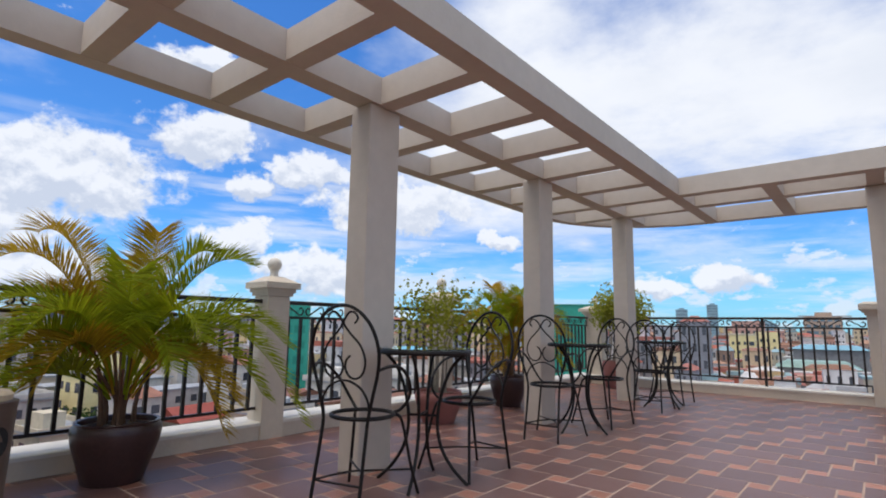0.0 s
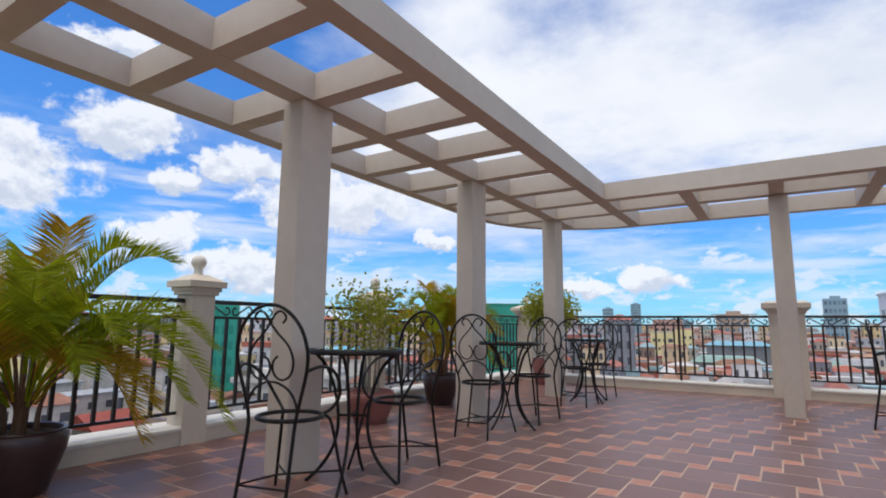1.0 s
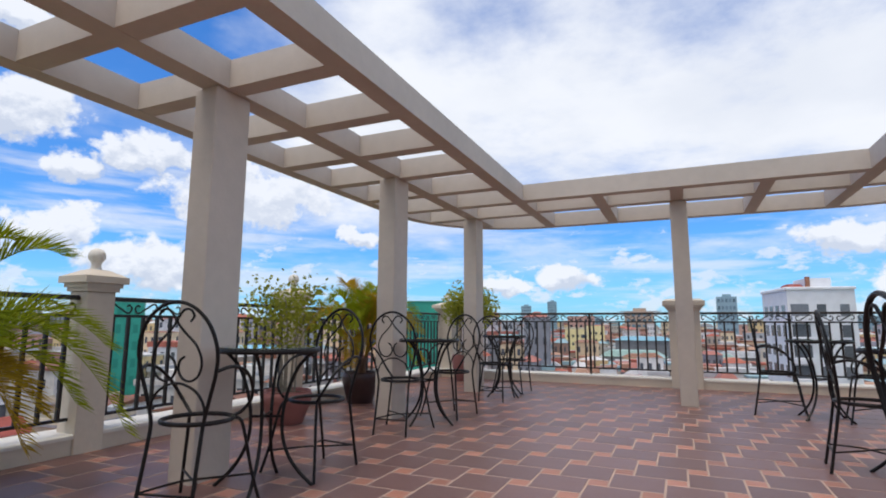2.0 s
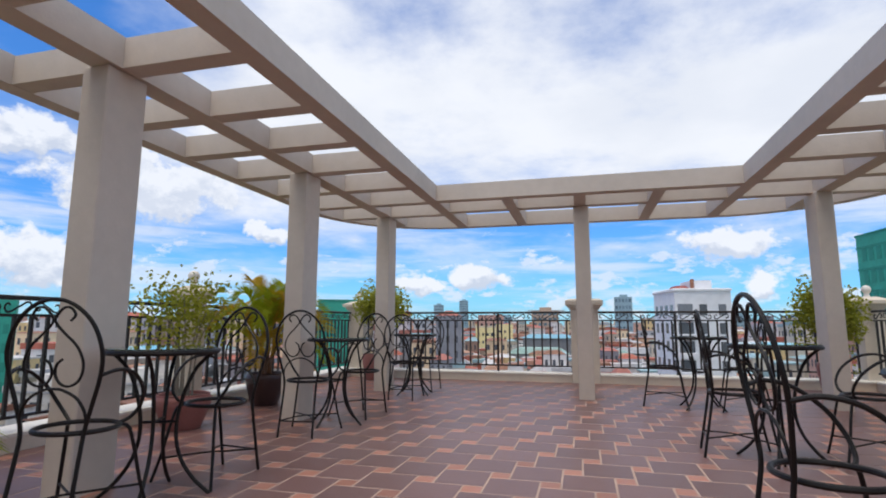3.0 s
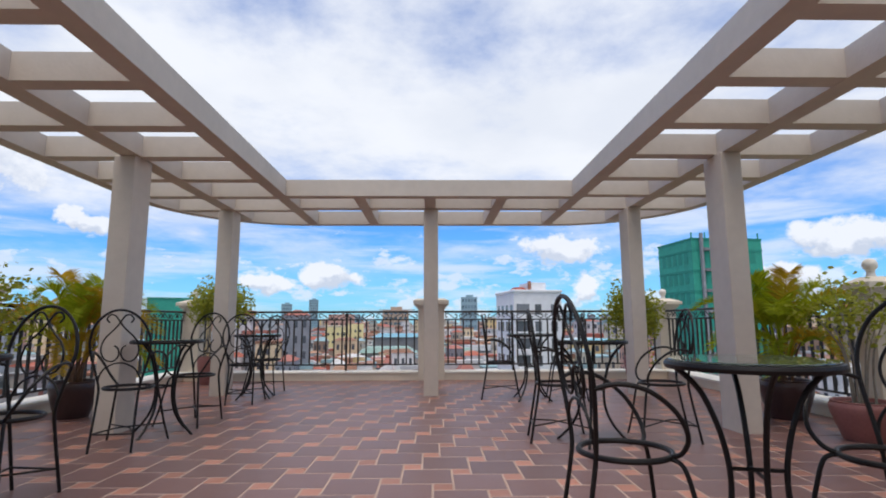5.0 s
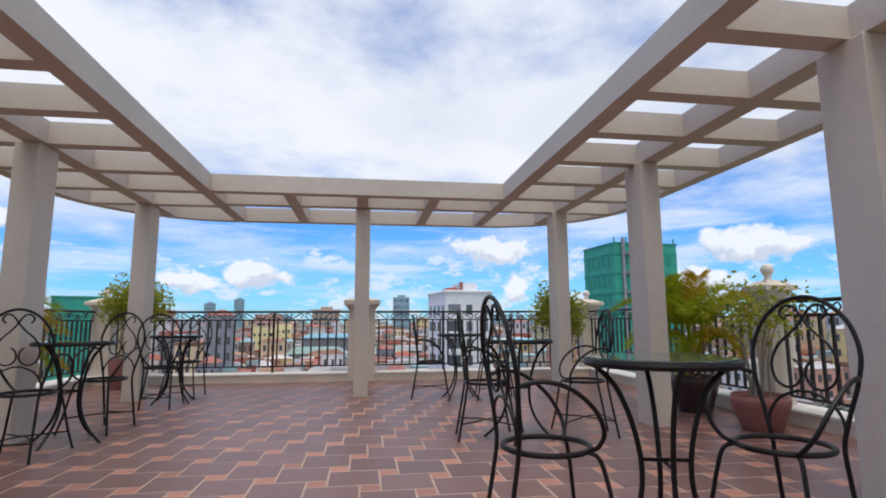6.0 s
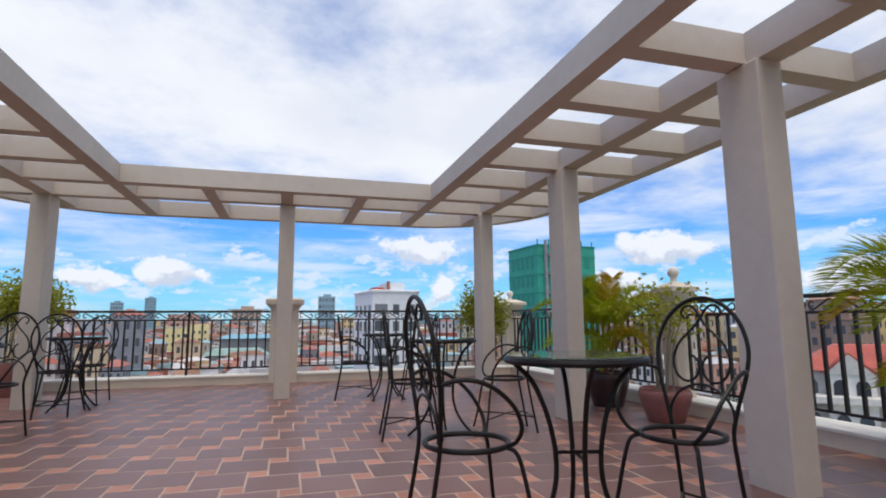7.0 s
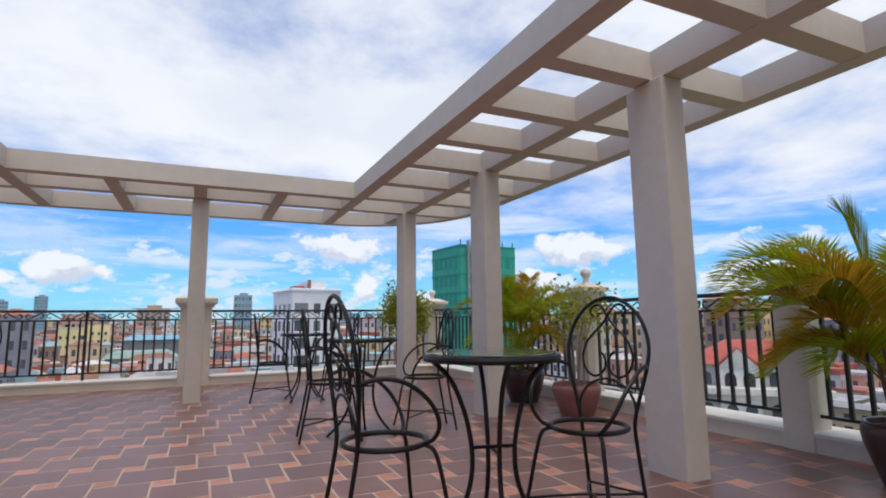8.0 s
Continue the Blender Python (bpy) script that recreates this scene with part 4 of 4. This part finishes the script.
facade(g2, (0, -2.5, 0), 6, 4, 1.2, 3.0, 3.2, 0.7, 1.6, "bay", mat="net_bay")
part("parapet", Shape().box(-2.75, 2.75, -2.55, 2.55, 3.6 - GROUND, 3.85 - GROUND), M["net_bay"], g2)

# yellow apartment block
yb = block("apartment_building", -10.2, 210, 7.6, 9, -0.6, 12, "yellow_wall", "yellow apartment block with rows of small windows")
facade(yb, (-1.0, -4.5, 0), 6, 3, 1.75, 1.8, 2.9, 0.75, 1.0)
facade(yb, (2.7, -4.5, 0), 6, 1, 2.0, 1.6, 2.9, 1.5, 1.3, "balcony_opening")
facade(yb, (3.8, 0, 90), 6, 4, 2.1, 1.8, 2.9, 0.9, 1.0)
part("parapet", Shape().box(-3.95, 3.95, -4.65, 4.65, -0.6 - GROUND, 0.0 - GROUND), M["cream_wall"], yb)
y2 = block("apartment_building", -9.6, 300, 14, 10, 5.6, 10, "pink_wall", "salmon apartment block behind a yellow one")
facade(y2, (0, -5, 0), 6, 5, 2.5, 8, 2.9, 1.2, 1.4)
y3 = block("apartment_building", -12.1, 196, 7.0, 9, -4.6, 12, "cream_wall", "low cream apartment block beside a yellow one")
facade(y3, (0, -4.5, 0), 5, 3, 2.1, 1.2, 2.9, 0.8, 1.1)
y4 = block("apartment_building", -8.2, 240, 7.0, 9, 0.6, 12, "yellow_wall", "slim pale yellow apartment block")
facade(y4, (0, -4.5, 0), 6, 3, 2.1, 2.4, 2.9, 0.8, 1.1)
# low sheds and halls with coloured sheet roofs
for bearing, dist, w, d, top, turn, roof, label in (
        (-4.6, 170, 17, 14, -5.5, 6, "teal_roof", "broad hall with a pale teal sheet roof"),
        (-3.6, 215, 20, 5, -2.2, 6, "blue_roof", "long block under a bright blue sheet roof"),
        (2.4, 185, 13, 10, -6.5, -4, "teal_roof", "low hall with a pale teal sheet roof"),
        (5.4, 190, 16, 12, -6.0, -4, "grey_roof", "low hall with a grey sheet roof")):
    b = block("hall", bearing, dist, w, d, top - 2.5, turn, "grey_wall", label, "hall", "city halls")
    part("roof", Shape().block([(-w / 2 - 0.6, -d / 2 - 0.6), (w / 2 + 0.6, -d / 2 - 0.6), (w / 2 + 0.6, d / 2 + 0.6), (-w / 2 - 0.6, d / 2 + 0.6)], top - 2.5 - GROUND, top - 1.0 - GROUND, 0.30), M[roof], b)
    facade(b, (0, -d / 2, 0), 2, 6, w / 6.5, 4.5, 3.6, 1.3, 1.3)
# far towers
for bearing, dist, w, top, mat, label in ((-3.9, 420, 20, 10.5, "tan_wall", "tan concrete office block far off"), (-12.5, 900, 15, 39, "tower", "far blue-grey glass tower"),
                                          (-15.2, 700, 13, 25, "tower", "far grey tower with a flat roof"), (4.0, 330, 10, 16.5, "tower", "grey-blue office tower with roof plant"),
                                          (-8.0, 650, 16, 9, "tower", "far grey-blue office block"), (14.5, 800, 22, 13, "tower", "far pale office block"),
                                          (-33, 600, 18, 12, "pale_wall", "far pale apartment block"), (-62, 500, 16, 11, "pale_wall", "far pale apartment block"), (45, 700, 20, 10, "pale_wall", "far pale apartment block")):
    b = block("office_tower", bearing, dist, w, w * 0.8, top, -bearing, mat, label, "tower", "far towers")
    fl = max(3, int((top + 8) / 4))
    facade(b, (0, -w * 0.4, 0), fl, 5, w / 5.4, top - GROUND - fl * 4.0 + 1.0, 4.0, w / 8, 1.9, mat="far_pane")
    part("roof_plant", Shape().box(-w * 0.2, w * 0.25, -w * 0.2, w * 0.2, top - GROUND, top - GROUND + w * 0.14), M[mat], b)
cx_, cy_ = spot(-4.7, 520)
crane = thing("tower_crane", cx_, cy_, GROUND, "thin construction crane over the far roofs", "crane", rz=4)
part("mast", Shape().box(-0.5, 0.5, -0.5, 0.5, 0, 33), M["grey_wall"], crane)
part("jib", Shape().box(-9, 26, -0.4, 0.4, 33, 33.8), M["grey_wall"], crane)
# villa with a red roof
vx, vy = spot(54.5, 92)
villa = thing("villa", vx, vy, GROUND, "white villa with red tiled roofs and arched balcony windows", "house", "houses", rz=-48)
VZ = -3.1 - GROUND
part("wall", Shape().box(-8, 8, -5, 5, 0, VZ - 2.6), M["pale_wall"], villa)
part("roof", Shape().block([(-8.7, -5.7), (8.7, -5.7), (8.7, 5.7), (-8.7, 5.7)], VZ - 2.6, VZ + 0.6, 0.62), M["red_roof"], villa, "red hipped tile roof")
for nm, mt, lb, y0, y1, wide, lift in (("gable", "pale_wall", "pale pointed gable", -6.70, -6.56, 2.6, 0.0), ("gable_roof", "red_roof", "red tiled gable roof", -6.55, -1.0, 2.95, 0.18)):
    gb = Shape()
    gb.v = [(-2.5 + q * wide, y, VZ + z + lift) for y in (y0, y1) for q, z in ((-1, -3.0), (1, -3.0), (0, -0.4))]
    gb.f = [(0, 1, 2), (5, 4, 3), (0, 2, 5, 3), (2, 1, 4, 5), (0, 3, 4, 1)]
    part(nm, gb, M[mt], villa, lb)
part("bay_wall", Shape().box(-5.0, 0.0, -6.5, -5.0, 0, VZ - 3.0), M["pale_wall"], villa)
part("balcony", Shape().soft_box(-8.2, 8.2, -7.8, -5, VZ - 6.5, VZ - 5.6, 0.1), M["pale_wall"], villa)
arch = Shape()
arch.block([(-0.9, 0), (0.9, 0), (0.9, 1.5), (0.62, 2.0), (0, 2.25), (-0.62, 2.0), (-0.9, 1.5)], 0, 0.1)
arch.v = [(x * 0.8, -z, y * 0.85) for x, y, z in arch.v]
ARCH = arch.mesh("window", M["pane"])
for x, y in ((-3.6, -6.5), (-1.3, -6.5), (2.0, -5.0), (4.6, -5.0), (7.0, -5.0), (-6.6, -5.0)):
    for z in (VZ - 5.5, VZ - 9.8):
        share("window", ARCH, villa, pose(x, y, z))
# pool beside it
px_, py_ = spot(61.3, 74)
pool = thing("swimming_pool", px_, py_, -13.9, "turquoise pool on a pale roof deck", "pool", rz=-58)
part("deck", Shape().box(-12, 8, -8, 8, GROUND + 13.9, 0), M["coping"], pool, "pale roof deck")
part("water", Shape().soft_box(-9, 5, -5, 3, 0, 0.12, 0.05), M["pool"], pool)

# ---- houses of the quarter ----
HOUSE_KINDS = []


def house_kind(w, d, h, wall, roof, flat, windows):
    shp = {"wall": Shape().box(-w / 2, w / 2, -d / 2, d / 2, 0, h).mesh("wall", M[wall])}
    ring = [(-w / 2 - 0.4, -d / 2 - 0.4), (w / 2 + 0.4, -d / 2 - 0.4), (w / 2 + 0.4, d / 2 + 0.4), (-w / 2 - 0.4, d / 2 + 0.4)]
    if flat:
        s = Shape().block(ring, h, h + 0.3)
        shp["roof"] = s.mesh("roof", M[roof])
        e = Shape()
        for x0, x1, y0, y1 in ((-w / 2 - 0.4, w / 2 + 0.4, -d / 2 - 0.4, -d / 2 - 0.2), (-w / 2 - 0.4, w / 2 + 0.4, d / 2 + 0.2, d / 2 + 0.4),
                               (-w / 2 - 0.4, -w / 2 - 0.2, -d / 2 - 0.2, d / 2 + 0.2), (w / 2 + 0.2, w / 2 + 0.4, -d / 2 - 0.2, d / 2 + 0.2)):
            e.box(x0, x1, y0, y1, h + 0.3, h + 1.0)
        shp["parapet"] = e.mesh("parapet", M[wall])
        shp["roof_room"] = Shape().box(-w * 0.3, w * 0.1, -d * 0.2, d * 0.2, h + 0.3, h + 2.5).mesh("roof_room", M[wall])
        shp["water_tank"] = Shape().lathe([(0.5, h + 0.3), (0.55, h + 0.4), (0.55, h + 1.5), (0.2, h + 1.75)], 10, w * 0.28, d * 0.3).mesh("water_tank", M["grey_roof"])
    else:
        s = Shape()
        s.v = [(*p, h) for p in ring] + [(-w / 2 - 0.4, 0, h + w * 0.24), (w / 2 + 0.4, 0, h + w * 0.24)]
        s.f = [(0, 1, 5, 4), (2, 3, 4, 5), (0, 4, 3), (1, 2, 5), (0, 3, 2, 1)]
        shp["roof"] = s.mesh("roof", M[roof])
    shp["window"] = Shape().box(-0.55, 0.55, -0.06, 0.02, 0, 1.3).mesh("window", M["pane"])
    return w, d, h, shp, windows


for args in ((5.6, 8, 9, "cream_wall", "red_roof", False, 3), (5, 8.6, 12, "pale_wall", "grey_roof", True, 3), (7, 7.2, 7, "pink_wall", "rust_roof", False, 3),
             (4.2, 8.8, 13, "pale_wall", "rust_roof", False, 2), (6.2, 8, 10, "grey_wall", "grey_roof", False, 3), (5.6, 7.4, 11, "cream_wall", "grey_roof", True, 3),
             (7.8, 6.6, 6, "pale_wall", "red_roof", False, 4), (5, 8, 13, "yellow_wall", "pale_wall", True, 2)):
    HOUSE_KINDS.append(house_kind(*args))

HOUSE_LABELS = ("cream house with a red gabled roof", "pale flat-roofed town house with a roof room", "low pink house under a rusty sheet roof",
                "narrow pale shophouse with a rusty roof", "grey concrete house with a grey sheet roof", "cream flat-roofed town house", "wide pale house with a red roof",
                "narrow yellow town house with a pale roof terrace")
KEEP_CLEAR = [(wb, 13), (gn, 13), (gl, 10), (g2, 11), (yb, 14), (y3, 9), (y4, 9), (villa, 19), (pool, 18)]
rng = random.Random(77)
for gx in range(-16, 15):
    for gy in range(-4, 17):
        x = gx * 10.4 + (gy % 2) * 2.6 + rng.uniform(-1.2, 1.2)
        y = gy * 10.2 + rng.uniform(-1.0, 1.0)
        k = rng.randrange(8)
        turn = rng.choice((0, 90, 180, 270)) + rng.uniform(-4, 4) + 8
        lift = rng.uniform(0.8, 1.08)
        r = math.hypot(x, y)
        ang = math.degrees(math.atan2(x, y))
        if r < 26 or r > 150 or ang < -100 or ang > 88:
            continue
        if any(math.hypot(x - o.location.x, y - o.location.y) < q for o, q in KEEP_CLEAR):
            continue
        if -15 < ang < 16 and r > 112:
            continue
        if -26 < ang < 66:
            lift *= 0.55
            k = (1, 5, 4, 3, 1, 5, 0, 4)[k]
        elif ang < -26 and r < 90:
            k = (0, 2, 3, 6, 2, 3, 0, 5)[k]
            lift *= 0.9
        w, d, h, shp, nw = HOUSE_KINDS[k]
        hs = thing("house", x, y, GROUND, HOUSE_LABELS[k], "house", "houses", rz=turn)
        hs.scale = (1, 1, lift)
        share("wall", shp["wall"], hs)
        share("roof", shp["roof"], hs)
        if r < 100 and "parapet" in shp:
            for nm in ("parapet", "roof_room", "water_tank"):
                share(nm, shp[nm], hs)
        if r < 110:
            for side, (fx, fy, t, ln) in enumerate(((0, -d / 2, 0, w), (0, d / 2, 180, w), (w / 2, 0, 90, d), (-w / 2, 0, -90, d))):
                face = math.radians(turn + t - 90)
                if math.cos(face) * -x + math.sin(face) * -y < 0.15 * r:
                    continue
                for f in range(2):
                    for c in range(nw):
                        share("window", shp["window"], hs, pose(fx, fy, 0, 0, 0, t) @ pose((c - (nw - 1) / 2) * ln / nw, 0, h - 2.6 - f * 3.2))

# ---- the wide city beyond, too far to tell apart ----
walls, roofs, panes = Shape(), Shape(), Shape()
rng = random.Random(78)
for k in range(9700):
    r = 150 + 1500 * rng.random() ** 1.5 if k < 5200 else 128 + 330 * rng.random()
    ang = rng.uniform(-100, 88)
    if k >= 8200:
        r, ang = 108 + 190 * rng.random(), rng.uniform(-15, 16)
    x, y = spot(ang, r)
    w, d = rng.uniform(5, 14), rng.uniform(6, 16)
    if r < 420:
        w, d = rng.uniform(3.5, 8), rng.uniform(4, 10)
    if k >= 8200:
        w, d = rng.uniform(2.6, 4.6), rng.uniform(3, 7)
    h = rng.uniform(6, 14) + (rng.uniform(2, 13) if rng.random() < 0.2 else 0)
    if r > 700:
        h += rng.uniform(0, 8)
    if any(math.hypot(x - o.location.x, y - o.location.y) < q + 3 for o, q in KEEP_CLEAR):
        continue
    if -14 < ang < 16 and r < 330:
        h = rng.uniform(4.5, 8.5 + r * 0.026) + (3.5 if rng.random() < 0.1 else 0)
        if -8.5 < ang < 8 and 163 < r < 222:
            continue
    a = radians(8 + rng.choice((0, 90)) + rng.uniform(-5, 5))
    ca, sa = math.cos(a), math.sin(a)
    ring = [(x + px * ca - py * sa, y + px * sa + py * ca) for px, py in ((-w / 2, -d / 2), (w / 2, -d / 2), (w / 2, d / 2), (-w / 2, d / 2))]
    walls.block(ring, GROUND, GROUND + h)
    big_ring = [(x + (q[0] - x) * 1.05, y + (q[1] - y) * 1.05) for q in ring]
    roofs.block(big_ring, GROUND + h, GROUND + h + rng.uniform(0.3, 1.3), rng.choice((0.0, 0.0, 0.5, 0.8)))
    if r < 600:
        for f in range(int(h // 3.2)):
            for i in range(4):
                p0, p1 = ring[i], ring[(i + 1) % 4]
                nx, ny = p1[1] - p0[1], p0[0] - p1[0]
                if nx * x + ny * y > 0:
                    continue
                ln = math.hypot(nx, ny)
                nx, ny = nx / ln * 0.06, ny / ln * 0.06
                for c in range(3):
                    t0, t1 = (c + 0.25) / 3, (c + 0.62) / 3
                    b = len(panes.v)
                    z0 = GROUND + h - 2.6 - f * 3.2
                    e = [(p0[0] + (p1[0] - p0[0]) * t + nx, p0[1] + (p1[1] - p0[1]) * t + ny) for t in (t0, t1)]
                    panes.v += [(*e[0], z0), (*e[1], z0), (*e[1], z0 + 1.5), (*e[0], z0 + 1.5)]
                    panes.f.append((b, b + 1, b + 2, b + 3))
city = thing("city_quarter", 0, 0, 0, "dense low city of pale houses reaching to the horizon", "city", kind="stuff")
for nm, s, mt in (("house_walls", walls, "city"), ("house_roofs", roofs, "city_roof"), ("house_windows", panes, "pane")):
    tagged(part(nm, s, M[mt], city), kind="stuff")

# ---- street trees between the houses ----
rng = random.Random(91)


def street_tree(h, seed):
    rg = random.Random(seed)
    t = thing("street_tree", 0, 0, GROUND, "dark green street tree between the houses", "tree", "street trees")
    part("trunk", Shape().tube(smooth_path([(0, 0, 0), (0.2, 0.1, h * 0.35), (0.0, 0.3, h * 0.7)], 4), 0.3, 7, r_end=0.1), M["bark"], t, smooth=True)
    s = Shape()
    for _ in range(16):
        leafy(rg, s, (rg.gauss(0, h * 0.16), rg.gauss(0, h * 0.16), h * rg.uniform(0.5, 0.95)), (h * 0.2, h * 0.2, h * 0.12), 40, 0.55)
    part("crown", s, M["city_leaf"], t)
    return t


tree = street_tree(9, 1)
tree.matrix_basis = pose(*spot(-8.9, 120), GROUND)
for bearing, dist in ((-20, 60), (-36, 75), (-48, 62), (-64, 58), (-72, 90), (16, 70), (20, 95), (38, 66), (44, 95), (66, 90), (-30, 120), (-58, 110), (1, 110), (6, 85)):
    copy_thing(tree, pose(*spot(bearing, dist), GROUND, 0, 0, rng.uniform(0, 360)))

# ================= floor tiles, last =================
TL, TS, JOINT = 0.306, 0.1187, 0.0125
OX, OY = -0.101, 3.182            # centre of one small tile
tl, ts = (TL - JOINT) / 2, (TS - JOINT) / 2


def tile_mesh(h, name, mat):
    return Shape().soft_box(-h, h, -h, h, -0.012, 0.0, 0.0012).mesh(name, mat)


BIG, SMALL = tile_mesh(tl, "brown_tile", M["brown_tile"]), tile_mesh(ts, "orange_tile", M["orange_tile"])
big_rest, small_rest = Shape(), Shape()
rng = random.Random(5)


def flat_tile(s, x, y, h, dz):
    x0, x1, y0, y1 = max(x - h, XL), min(x + h, XR), max(y - h, YS), min(y + h, YB)
    if x1 - x0 > 0.02 and y1 - y0 > 0.02:
        s.soft_box(x0, x1, y0, y1, -0.012, dz, 0.0012)


counts = [0, 0]
for i in range(-40, 41):
    for j in range(-40, 41):
        sx, sy = OX + i * TL + j * TS, OY - i * TS + j * TL
        bx_, by_ = sx - (TS + TL) / 2, sy + (TS - TL) / 2
        for kind, (x, y), h, me, rest in ((0, (bx_, by_), tl, BIG, big_rest), (1, (sx, sy), ts, SMALL, small_rest)):
            if x + h < XL or x - h > XR or y + h < YS or y - h > YB:
                continue
            dz = rng.uniform(-0.0005, 0.0010)
            inside = XL < x - h and x + h < XR and y + h < YB
            if inside and -2.6 < x < 2.4 and 1.0 < y < 7.6 and counts[kind] < 300:
                counts[kind] += 1
                share(me.name.split(".")[0], me, floor, pose(x, y, dz, rng.uniform(-0.1, 0.1), rng.uniform(-0.1, 0.1), rng.uniform(-0.3, 0.3)))
            else:
                flat_tile(rest, x, y, h, dz)
tagged(part("brown_tiling", big_rest, M["brown_far"], floor), kind="stuff")
tagged(part("orange_tiling", small_rest, M["orange_far"], floor), kind="stuff")
